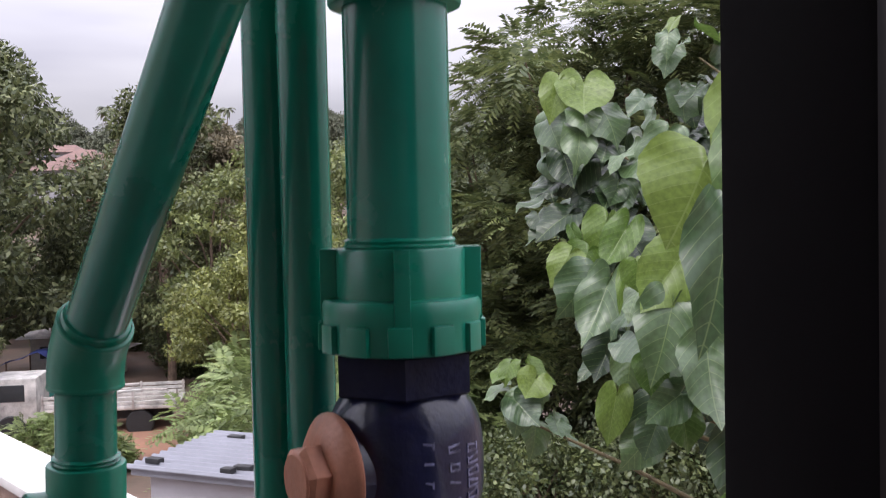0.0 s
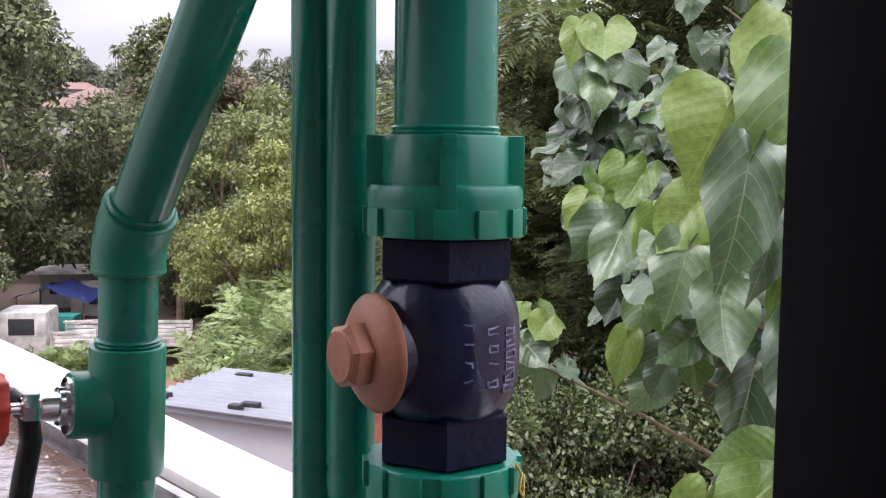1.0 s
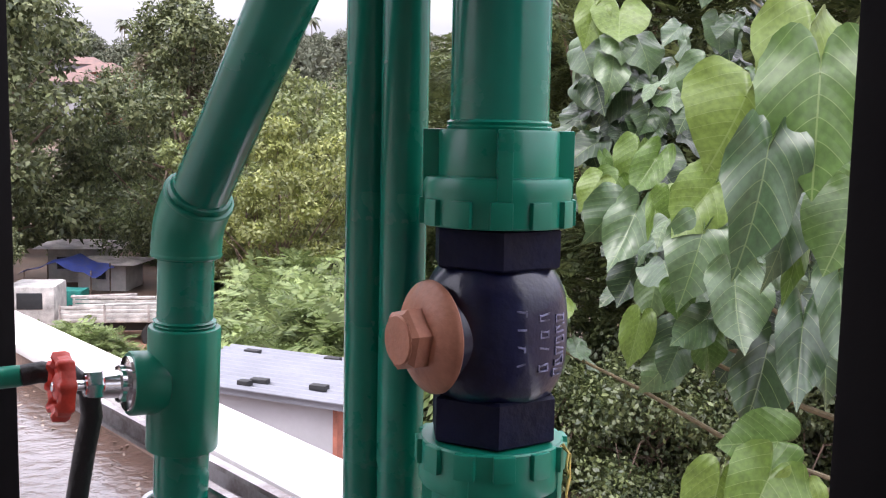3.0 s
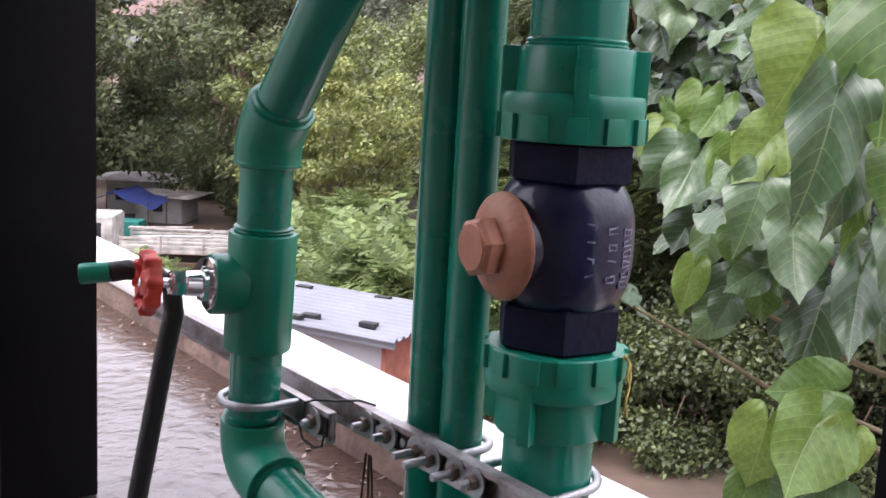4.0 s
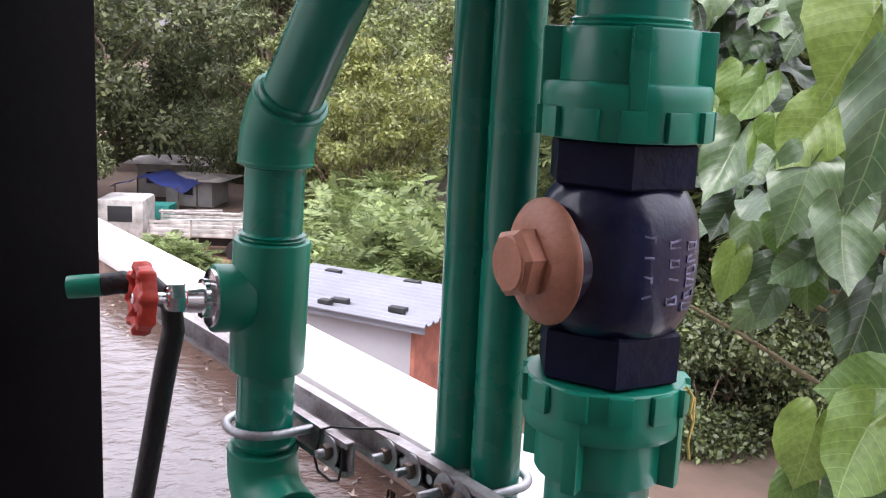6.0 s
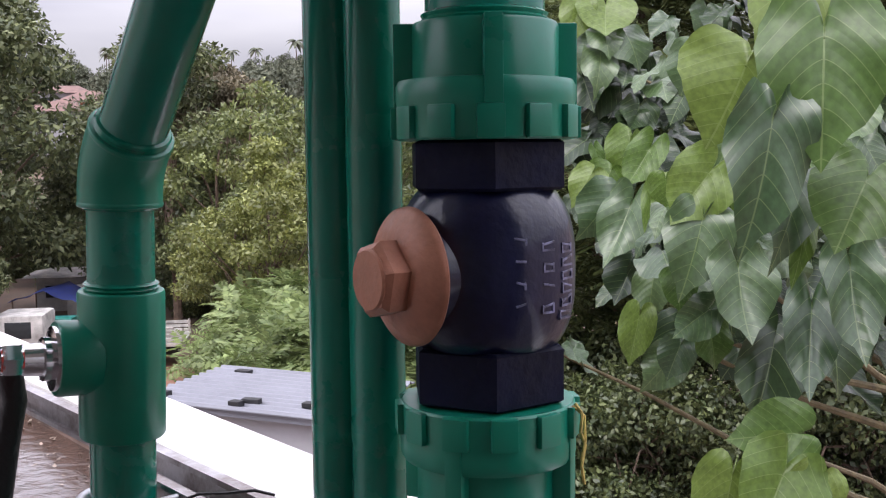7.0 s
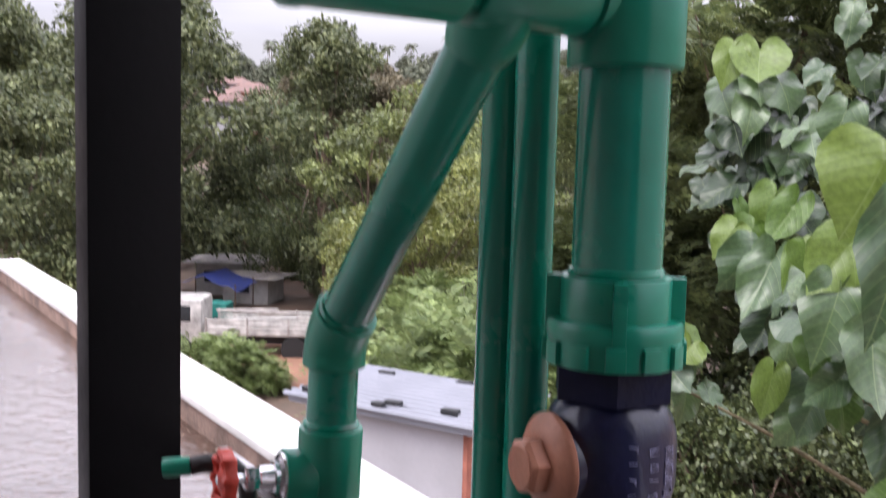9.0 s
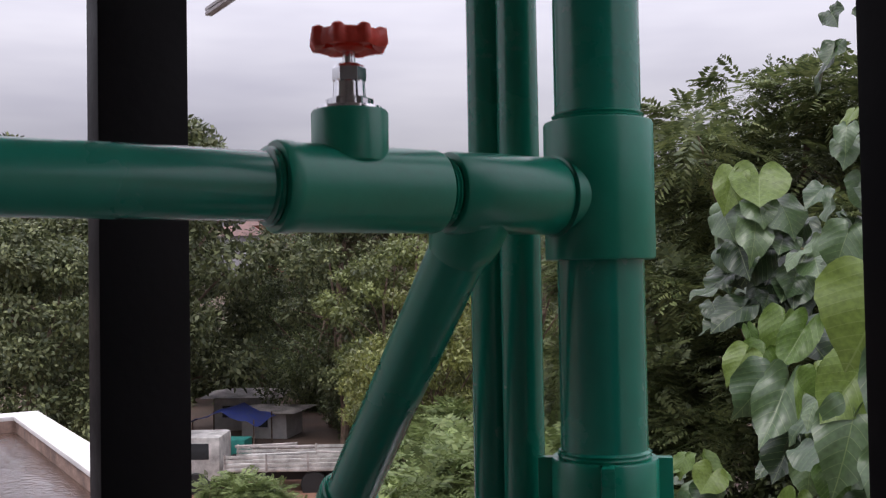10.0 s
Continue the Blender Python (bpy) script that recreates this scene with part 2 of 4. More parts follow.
def slab_material():
    """Wet roof slab: thin water film over brown dirt, dry-rough spots where the dirt shows."""
    mat = material("wet_roof_slab", (0.135, 0.115, 0.118), 0.5, vary=0.35, scale=2.2, other=(0.065, 0.048, 0.046))
    n, l = mat.node_tree.nodes, mat.node_tree.links
    b = n["Principled BSDF"]
    co, a, r = n.new("ShaderNodeTexCoord"), n.new("ShaderNodeTexNoise"), n.new("ShaderNodeMapRange")
    a.inputs["Scale"].default_value, a.inputs["Detail"].default_value = 3.0, 9.0
    l.new(co.outputs["Object"], a.inputs["Vector"])
    r.inputs["From Min"].default_value, r.inputs["From Max"].default_value = 0.5, 0.68
    r.inputs["To Min"].default_value, r.inputs["To Max"].default_value = 0.06, 0.35
    l.new(a.outputs["Fac"], r.inputs["Value"])
    l.new(r.outputs["Result"], b.inputs["Roughness"])
    rip, bp = n.new("ShaderNodeTexNoise"), n.new("ShaderNodeBump")
    rip.inputs["Scale"].default_value, rip.inputs["Detail"].default_value = 30.0, 7.0
    l.new(co.outputs["Object"], rip.inputs["Vector"])
    bp.inputs["Strength"].default_value, bp.inputs["Distance"].default_value = 0.75, 0.01
    l.new(rip.outputs["Fac"], bp.inputs["Height"])
    l.new(bp.outputs["Normal"], b.inputs["Normal"])
    l.new(bp.outputs["Normal"], b.inputs["Coat Normal"])
    sep, edge = n.new("ShaderNodeSeparateXYZ"), n.new("ShaderNodeMath")
    l.new(co.outputs["Object"], sep.inputs["Vector"])
    edge.operation = "MULTIPLY_ADD"
    edge.inputs[1].default_value = 0.22
    l.new(a.outputs["Fac"], edge.inputs[0])
    l.new(sep.outputs["Y"], edge.inputs[2])
    wet = n.new("ShaderNodeMapRange")
    wet.inputs["From Min"].default_value, wet.inputs["From Max"].default_value = 0.2, 0.225
    wet.inputs["To Min"].default_value, wet.inputs["To Max"].default_value = 0.75, 0.1
    l.new(edge.outputs[0], wet.inputs["Value"])
    l.new(wet.outputs["Result"], b.inputs["Coat Weight"])
    dirt = n.new("ShaderNodeMix")
    dirt.data_type = "RGBA"
    dirt.inputs[6].default_value = (0.075, 0.042, 0.029, 1)
    old = b.inputs["Base Color"].links[0].from_socket
    l.new(wet.outputs["Result"], dirt.inputs["Factor"])
    l.new(old, dirt.inputs[7])
    l.new(dirt.outputs[2], b.inputs["Base Color"])
    b.inputs["Coat Roughness"].default_value = 0.05
    return mat


def ground_material():
    mat = material("rough_earth_and_grass", (0.135, 0.088, 0.068), 0.9, vary=0.3, scale=0.5, bump=0.7, bump_scale=8.0, other=(0.075, 0.055, 0.04))
    return mat


SLAB, GROUND = slab_material(), ground_material()

# ---- building frame: u along the parapet, m outwards ----
B = pose(0, 0, 0, 0, 0, -51.2)
Z = Vector((0, 0, 1))


def along(a, b):
    """Pose whose z axis runs from a to b, standing at a."""
    a, b = Vector(a), Vector(b)
    return Matrix.Translation(a) @ (b - a).to_track_quat("Z", "Y").to_matrix().to_4x4()


def lathe(profile, segs=48, m=None, bm=None):
    """Solid of revolution about z from (radius, height) pairs."""
    bm = bm or bmesh.new()
    m = m or Matrix()
    rings = []
    for r, h in profile:
        rings.append([bm.verts.new(m @ Vector((r * math.cos(2 * math.pi * k / segs), r * math.sin(2 * math.pi * k / segs), h))) for k in range(segs)])
    for a, b in zip(rings, rings[1:]):
        for k in range(segs):
            bm.faces.new((a[k], a[(k + 1) % segs], b[(k + 1) % segs], b[k]))
    bm.faces.new(list(reversed(rings[0])))
    bm.faces.new(rings[-1])
    return bm


def box(x0, x1, y0, y1, z0, z1, m=None, bevel=0.0, bm=None):
    bm = bm or bmesh.new()
    m = m or Matrix()
    v = [bm.verts.new(m @ Vector((x, y, z))) for x in (x0, x1) for y in (y0, y1) for z in (z0, z1)]
    faces = [bm.faces.new([v[i] for i in q]) for q in ((0, 1, 3, 2), (4, 6, 7, 5), (0, 4, 5, 1), (2, 3, 7, 6), (0, 2, 6, 4), (1, 5, 7, 3))]
    if bevel:
        bmesh.ops.bevel(bm, geom=list({e for f in faces for e in f.edges}), offset=bevel, segments=2, affect="EDGES", profile=0.6)
    return bm


def tube(points, radius, segs=10, bm=None, taper=None):
    """Round bar through points."""
    bm = bm or bmesh.new()
    pts = [Vector(p) for p in points]
    rings, ref = [], None
    for i, p in enumerate(pts):
        d = (pts[min(i + 1, len(pts) - 1)] - pts[max(i - 1, 0)]).normalized()
        if ref is None:
            ref = d.orthogonal().normalized()
        ref = (ref - d * ref.dot(d)).normalized()
        o = d.cross(ref)
        r = radius if taper is None else radius + (taper - radius) * i / (len(pts) - 1)
        rings.append([bm.verts.new(p + r * (ref * math.cos(2 * math.pi * k / segs) + o * math.sin(2 * math.pi * k / segs))) for k in range(segs)])
    for a, b in zip(rings, rings[1:]):
        for k in range(segs):
            bm.faces.new((a[k], a[(k + 1) % segs], b[(k + 1) % segs], b[k]))
    bm.faces.new(list(reversed(rings[0])))
    bm.faces.new(rings[-1])
    return bm


def mesh_of(name, bm, mat, smooth=True, sharp=35):
    bmesh.ops.recalc_face_normals(bm, faces=bm.faces[:])
    if smooth:
        for f in bm.faces:
            f.smooth = True
        for e in bm.edges:
            if len(e.link_faces) == 2 and e.calc_face_angle(0) > radians(sharp):
                e.smooth = False
    me = bpy.data.meshes.new(name)
    bm.to_mesh(me)
    bm.free()
    me.materials.append(mat)
    return me


def part(name, bm, mat, parent, label="", smooth=True, sharp=35):
    """One mesh object under a thing or under a part."""
    ob = new(name, mesh_of(name, bm, mat, smooth, sharp))
    ob.parent = parent
    return tagged(ob, label)


def thing(name, label, category, m=None, group="", kind=""):
    ob = new(name)
    ob.empty_display_size = 0.05
    ob.matrix_world = m or Matrix()
    return tagged(ob, label, category, group, kind)


def solid(name, bm, mat, label="", category="", kind="", group="", smooth=True, m=None):
    ob = new(name, mesh_of(name, bm, mat, smooth))
    ob.matrix_world = m or Matrix()
    return tagged(ob, label, category, group, kind)


FLOOR = -0.41
CANOPY = 1.35
GRADE = -4.6

# ---- setting ----
K = B @ pose(0, 0, 0, 0, 0, -1.0)  # the parapet runs a little askew
solid("roof_slab", box(-4.82, 3.0, -3.0, 0.213, FLOOR - 0.2, FLOOR), SLAB, "wet concrete roof slab with puddles and brown dirt", "roof slab", "structure", m=K)
kerb = thing("parapet_kerb", "low rendered parapet with a white painted top", "parapet", K, kind="structure")
part("kerb_wall", box(-4.82, 3.0, 0.215, 0.34, FLOOR - 0.3, -0.352), KERB, kerb, "brown stained rendered face")
part("coping", box(-4.82, 3.0, 0.206, 0.349, -0.352, -0.33, bevel=0.004), COPING, kerb, "white painted coping")
kerb2 = thing("parapet_kerb", "low rendered parapet at the end of the roof", "parapet", K, kind="structure")
part("kerb_wall", box(-4.97, -4.822, -3.0, 0.34, FLOOR - 0.3, -0.352), KERB, kerb2)
part("coping", box(-4.99, -4.822, -3.0, 0.349, -0.352, -0.33, bevel=0.004), COPING, kerb2)
solid("wall_house", box(-4.97, 3.0, -3.0, 0.33, GRADE - 0.2, FLOOR - 0.302), WALL, "plain rendered house wall below the roof", "wall", "structure", m=K)
solid("wall_back", box(-0.8, 3.0, -2.7, -2.55, FLOOR, CANOPY), WALL, "plain rendered wall behind the shelter", "wall", "structure", m=B)
solid("wall_side", box(2.2, 2.35, -2.55, -0.2, FLOOR, CANOPY), WALL, "plain rendered side wall of the shelter", "wall", "structure", m=B)
solid("ceiling", box(-0.8, 3.0, -2.7, 0.06, CANOPY, CANOPY + 0.12), WALL, "plain slab ceiling over the shelter", "ceiling", "structure", m=B)


def post(u, m, name):
    t = thing(name, "black painted rectangular steel post standing on the wet slab", "post", B @ Matrix.Translation((u, m, FLOOR)), "shelter posts")
    part("tube", box(-0.061, 0.001, -0.061, 0.061, 0.0, CANOPY - FLOOR - 0.001, bevel=0.004), BLACK, t)


post(-0.686, -0.201, "steel_post")
post(0.4, -0.059, "steel_post")


# ---- pipework ----
def bead(r, h, m, parent, w=0.0035):
    part("weld_bead", lathe([(r - 0.001, h - w), (r + 0.002, h - w * 0.6), (r + 0.003, h), (r + 0.0015, h + w * 0.4), (r + 0.0028, h + w), (r - 0.001, h + w * 1.7)], 40, m), BEAD, parent)


def collar(r, h0, h1, m, parent, name="socket", inner=None, c=0.0025, mat=None):
    """Round socket with softened rims."""
    i = inner or r * 0.6
    return part(name, lathe([(i, h0), (r - c, h0), (r - c * 0.3, h0 + c * 0.3), (r, h0 + c), (r, h1 - c), (r - c * 0.3, h1 - c * 0.3), (r - c, h1), (i, h1)], 48, m), mat or FITTING, parent)


def union(parent, m):
    """Union coupling: ribbed collar above a toothed nut; m has z from nut to collar."""
    un = part("union_collar", lathe([(0.03, 0.034), (0.046, 0.034), (0.0462, 0.07), (0.045, 0.072), (0.038, 0.072)], 56, m), FITTING, parent)
    for k in range(4):
        bm = box(0.040, 0.0575, -0.0055, 0.0055, 0.020, 0.0722, m @ pose(0, 0, 0, 0, 0, 90 * k + 41), bevel=0.0012)
        part("lug", bm, FITTING, un)
    nut = part("union_nut", lathe([(0.04, 0), (0.055, 0), (0.0562, 0.0015), (0.0562, 0.021), (0.0568, 0.024), (0.0568, 0.033), (0.055, 0.0365), (0.046, 0.0375), (0.03, 0.0375)], 64, m), FITTING, parent)
    for k in range(12):
        bm = box(0.052, 0.0596, -0.0082, 0.0082, 0.0006, 0.0205, m @ pose(0, 0, 0, 0, 0, 30 * k - 21), bevel=0.0012)
        part("grip", bm, FITTING, nut)


riser = thing("water_riser", "green plastic water riser pipe with unions and a tee", "pipe")
part("pipe", lathe([(0.0375, FLOOR + 0.001), (0.0375, -0.12)], 56), PIPE, riser)
part("pipe", lathe([(0.0375, 0.17), (0.0375, 0.36)], 56), PIPE, riser)
part("pipe", lathe([(0.0375, 0.46), (0.0375, CANOPY - 0.001)], 56), PIPE, riser)
union(riser, pose(0, 0, 0.112, 0, 0, -41))
union(riser, Matrix.Translation((0, 0, -0.053)) @ pose(0, 0, 0, 180, 0, 14))
bead(0.0375, 0.186, Matrix(), riser)
bead(0.0375, 0.476, Matrix(), riser)
tee = collar(0.0475, 0.354, 0.474, Matrix(), riser, "tee")
AX = 0.408
S = B @ along((0, 0, AX), (0, -1, AX))
part("tee_branch", lathe([(0.0315, 0.02), (0.0315, 0.049), (0.028, 0.0505)], 48, S), FITTING, tee)

# check valve
valve = thing("check_valve", "navy enamelled check valve with a copper-coloured cap", "valve")


def body_r(z):
    return 0.0565 * (1 - abs((z - 0.031) / 0.067) ** 3) ** 0.5


prof = [(0.03, -0.02)] + [(body_r(-0.02 + 0.104 * k / 20), -0.02 + 0.104 * k / 20) for k in range(21)] + [(0.03, 0.084)]
body = part("body", lathe(prof, 64), NAVY, valve)
for z0, z1, r in ((0.081, 0.112, 0.0525), (-0.052, -0.016, 0.052)):
    bm = lathe([(r - 0.003, z0), (r, z0 + 0.002), (r, z1 - 0.002), (r - 0.003, z1)], 6, pose(0, 0, 0, 0, 0, -89))
    part("hexagon_end", bm, NAVY_FLAT, valve, sharp=20)
C = along((0, 0, 0.0295), (-0.863, -0.506, 0.0295))
part("side_neck", lathe([(0.042, 0.005), (0.036, 0.04), (0.035, 0.05), (0.035, 0.056)], 56, C), NAVY, valve)
cap = part("cap", lathe([(0.030, 0.0545), (0.0415, 0.0555), (0.0428, 0.057), (0.0424, 0.0595), (0.041, 0.0612), (0.034, 0.0665), (0.028, 0.07), (0.02, 0.071)], 64, C), COPPER, valve, "copper-coloured domed cap")
bm = lathe([(0.0245, 0.067), (0.0245, 0.082), (0.0205, 0.0858), (0.012, 0.0858)], 6, C @ pose(0, 0, 0, 0, 0, 14))
head = part("hex_head", bm, COPPER, cap, sharp=20)

bm = lathe([(0.0185, 0.0845), (0.019, 0.0858), (0.0178, 0.0872), (0.002, 0.0874), (0.0, 0.0874)], 40, C)
bmesh.ops.remove_doubles(bm, verts=bm.verts[:], dist=0.00001)
part("head_face", bm, COPPER, valve)
# raised casting marks, worn to bare edges
lit_mark = random.Random(4)
for row, (az, n, w, top, pitch) in enumerate(((16, 4, 0.010, 0.053, 0.013), (36, 4, 0.012, 0.050, 0.0125), (55, 6, 0.013, 0.048, 0.0082))):
    for k in range(n):
        z = top - k * pitch
        rr = body_r(z)
        mm = pose(0, 0, z, 0, 0, -90 + az)
        lean = lit_mark.uniform(-18, 18)
        w = w * lit_mark.uniform(0.8, 1.1)
        bmk = box(rr - 0.003, rr + 0.0005, -w / 2, w / 2, -0.0007, 0.0007, mm @ pose(0, 0, 0, lean, 0, 0), bevel=0.0003)
        if (k + row) % 2 == 0:
            box(rr - 0.003, rr + 0.0004, w / 2 - 0.0014, w / 2, -0.0038, 0.0008, mm, bm=bmk)
        if row and lit_mark.random() < 0.75:
            box(rr - 0.003, rr + 0.0004, -w / 2, w / 2, -0.0048, -0.0036, mm, bm=bmk)
            box(rr - 0.003, rr + 0.0004, -w / 2, -w / 2 + 0.0012, -0.0045, 0.0005, mm, bm=bmk)
        part("casting_mark", bmk, MARK, body)
bm = tube([(0.052, -0.028, -0.052), (0.056, -0.032, -0.058), (0.054, -0.036, -0.068), (0.058, -0.03, -0.078), (0.055, -0.034, -0.09), (0.057, -0.033, -0.102)], 0.0011, 6)
tube([(0.05, -0.03, -0.053), (0.058, -0.028, -0.06), (0.0575, -0.033, -0.075), (0.0545, -0.036, -0.086)], 0.0009, 6, bm)
solid("hemp_strand", bm, YARN, "loose yellow sealing hemp hanging from the union", "thread")


def stop_valve_top(parent, m, cup=0.058, wheel_at=0.104):
    """Chrome bonnet, spindle and red handwheel; m stands on the body's axis with z up the spindle."""
    part("socket_cup", lathe([(0.02, 0.012), (0.0285, 0.02), (0.0288, cup - 0.002), (0.0275, cup), (0.02, cup)], 48, m), FITTING, parent)
    c, w = cup, wheel_at
    k = (w - c) / 0.046
    bon = part("bonnet", lathe([(0.0235, c - 0.0015), (0.0248, c), (0.0242, c + 0.0025), (0.0165, c + 0.0038), (0.0165, c + 0.008 * k), (0.0125, c + 0.009 * k), (0.0118, c + 0.021 * k), (0.0108, c + 0.022 * k), (0.0108, c + 0.033 * k), (0.0085, c + 0.035 * k)], 40, m), CHROME, parent, "chrome valve bonnet")
    part("hex_flats", lathe([(0.0178, c + 0.003), (0.0178, c + 0.009)], 6, m), CHROME, bon, sharp=20)
    part("gland_nut", lathe([(0.0122, c + 0.022 * k), (0.0126, c + 0.024 * k), (0.0126, c + 0.032 * k), (0.0116, c + 0.034 * k)], 6, m), CHROME, bon, sharp=20)
    part("spindle", lathe([(0.0048, c + 0.03 * k), (0.0048, w + 0.004)], 16, m), CHROME, bon)
    bm = lathe([(0.0085, w - 0.001), (0.0115, w + 0.001), (0.0115, w + 0.011), (0.008, w + 0.013)], 24, m)
    n = 64
    ring = []
    for j in range(n):
        a = 2 * math.pi * j / n
        f = max(0.0, math.cos(8 * a)) ** 0.6
        r = 0.0262 + 0.0034 * f
        o = [(r - 0.008, w + 0.003), (r - 0.001, w), (r + 0.001, w + 0.004), (r, w + 0.012 + 0.0022 * f), (r - 0.004, w + 0.0135 + 0.0022 * f), (r - 0.008, w + 0.011)]
        ring.append([bm.verts.new(m @ Vector((q * math.cos(a), q * math.sin(a), h))) for q, h in o])
    for j in range(n):
        a, b = ring[j], ring[(j + 1) % n]
        for i in range(6):
            bm.faces.new((a[i], b[i], b[(i + 1) % 6], a[(i + 1) % 6]))
    for j in range(4):
        box(0.006, 0.022, -0.006, 0.006, w + 0.003, w + 0.010, m @ pose(0, 0, 0, 0, 0, 90 * j + 20), bm=bm)
    wheel = part("handwheel", bm, RED, parent, "red lobed handwheel", sharp=50)
    part("screw", lathe([(0.0045, w + 0.012), (0.0045, w + 0.0145), (0.003, w + 0.0155)], 12, m), CHROME, wheel)


bypass = thing("bypass_line", "green plastic bypass line with a branch and bends", "pipe")
DU, DM = -0.271, -0.122
part("pipe", lathe([(0.025, 0.04), (0.025, 0.06)], 40, S), PIPE, bypass)
collar(0.0325, 0.0515, 0.158, S, bypass, "branch_tee")
bead(0.0315, 0.05, S, bypass, 0.002)
bead(0.0255, 0.1615, S, bypass)
part("pipe", lathe([(0.025, 0.15), (0.025, 0.18)], 40, S), PIPE, bypass)
part("pipe", lathe([(0.025, 0.295), (0.025, 2.5)], 48, S), PIPE, bypass)
bead(0.0255, 0.306, S, bypass)
Q = Vector((0, DM, AX))
E1 = Vector((DU, DM, 0.096))
E2 = Vector((DU - 0.016, DM - 0.003, -0.227))
E3 = Vector((0, DM - 0.003, -0.275))
D1 = B @ along(Q, E1)
d1 = (E1 - Q).length
part("branch", lathe([(0.0318, 0.0), (0.0312, 0.04), (0.029, 0.052), (0.0262, 0.06), (0.02, 0.06)], 48, D1), FITTING, bypass)
part("pipe", lathe([(0.025, 0.03), (0.025, d1 - 0.02)], 48, D1), PIPE, bypass)


def elbow(a, c, b, la, lb, parent, bend=0.022):
    """Bend of socket thickness from along a-c to along c-b."""
    a, c, b = B @ Vector(a), B @ Vector(c), B @ Vector(b)
    pa, pb = (a - c).normalized(), (b - c).normalized()
    pts = [c + pa * (la - 0.0015), c + pa * bend]
    for k in range(1, 8):
        t = k / 8
        pts.append((c + pa * bend) * (1 - t) ** 2 + c * 2 * t * (1 - t) + (c + pb * bend) * t * t)
    pts += [c + pb * bend, c + pb * (lb - 0.0015)]
    e = part("elbow", tube(pts, 0.0312, 48), FITTING, parent)
    collar(0.0316, la - 0.005, la, along(c, a), e, "rim", 0.024, 0.0018)
    collar(0.0316, lb - 0.005, lb, along(c, b), e, "rim", 0.024, 0.0018)


elbow(Q, E1, E2, 0.037, 0.029, bypass)
bead(0.0255, d1 - 0.04, D1, bypass)
P0 = E1.lerp(E2, (E1.z - 0.004) / (E1.z - E2.z))
L = B @ along(P0, E1)
part("pipe", lathe([(0.025, -0.19), (0.025, 0.07)], 48, L), PIPE, bypass)
bead(0.0255, 0.063, L, bypass, 0.002)
bead(0.0255, 0.002, L, bypass, 0.003)
bead(0.0255, -0.183, L, bypass, 0.002)
elbow(E1, E2, E3, 0.044, 0.056, bypass, 0.038)
D2 = B @ along(E2, E3)
part("pipe", lathe([(0.025, 0.03), (0.025, 0.24)], 48, D2), PIPE, bypass)
collar(0.0325, 0.2, 0.335, D2, bypass, "branch_tee")
bead(0.0255, 0.197, D2, bypass)
bead(0.0255, 0.059, D2, bypass, 0.002)
S2 = B @ along((0, 0, -0.275), (0, -1, -0.275))
part("pipe", lathe([(0.025, 0.03), (0.025, 0.115)], 40, S2), PIPE, bypass)
collar(0.0475, -0.33, -0.225, Matrix(), riser, "tee")

upper_valve = thing("stop_valve", "green plastic stop valve with an upright red handwheel", "valve", group="stop valves")
part("body", lathe([(0.026, 0.168), (0.0318, 0.169), (0.0325, 0.171), (0.0325, 0.290), (0.0335, 0.292), (0.0335, 0.302), (0.0325, 0.3035), (0.026, 0.304)], 48, S), FITTING, upper_valve)
stop_valve_top(upper_valve, B @ Matrix.Translation((0, -0.242, AX)))
lower_valve = thing("stop_valve", "green plastic stop valve with a sideways red handwheel", "valve", group="stop valves")
collar(0.0325, -0.115, 0.0, L, lower_valve, "body", 0.025)
LV = L @ Vector((0, 0, -0.052))
stop_valve_top(lower_valve, along(LV, LV + Vector((-0.86, -0.51, 0.07))) @ pose(0, 0, 0, 0, 0, 12), 0.05, 0.1)

for u, m in ((-0.1367, -0.0212), (-0.0975, -0.0139)):
    p = thing("supply_pipe", "slender green plastic supply pipe standing behind the riser", "pipe", B @ Matrix.Translation((u, m, 0)), "supply pipes")
    part("pipe", lathe([(0.0196, FLOOR + 0.001), (0.0196, CANOPY - 0.001)], 40), PIPE, p)

# black sleeved small pipe hanging beside the lower valve
hose = thing("sleeved_pipe", "small green pipe wrapped in black tape, bent downwards", "pipe")
part("sleeve", tube([(-0.407, 0.116, -0.039), (-0.392, 0.122, -0.037), (-0.368, 0.13, -0.042), (-0.354, 0.134, -0.056), (-0.352, 0.134, -0.08), (-0.358, 0.132, -0.11), (-0.368, 0.13, -0.17), (-0.383, 0.126, -0.26), (-0.395, 0.122, -0.34), (-0.405, 0.118, FLOOR + 0.002)], 0.0098, 16), TAPE, hose)
TIP = along((-0.434, 0.112, -0.0415), (-0.385, 0.12, -0.037))
part("pipe_end", lathe([(0.007, 0.0), (0.0092, 0.0), (0.0098, 0.002), (0.0098, 0.026), (0.0092, 0.028), (0.007, 0.028)], 20, TIP), FITTING, hose, "torn green pipe end")
# flat black disc on the closed end, standing in for the shaded opening
part("bore_shade", lathe([(0.0062, -0.0004), (0.0062, 0.004)], 16, TIP), TAPE, hose)


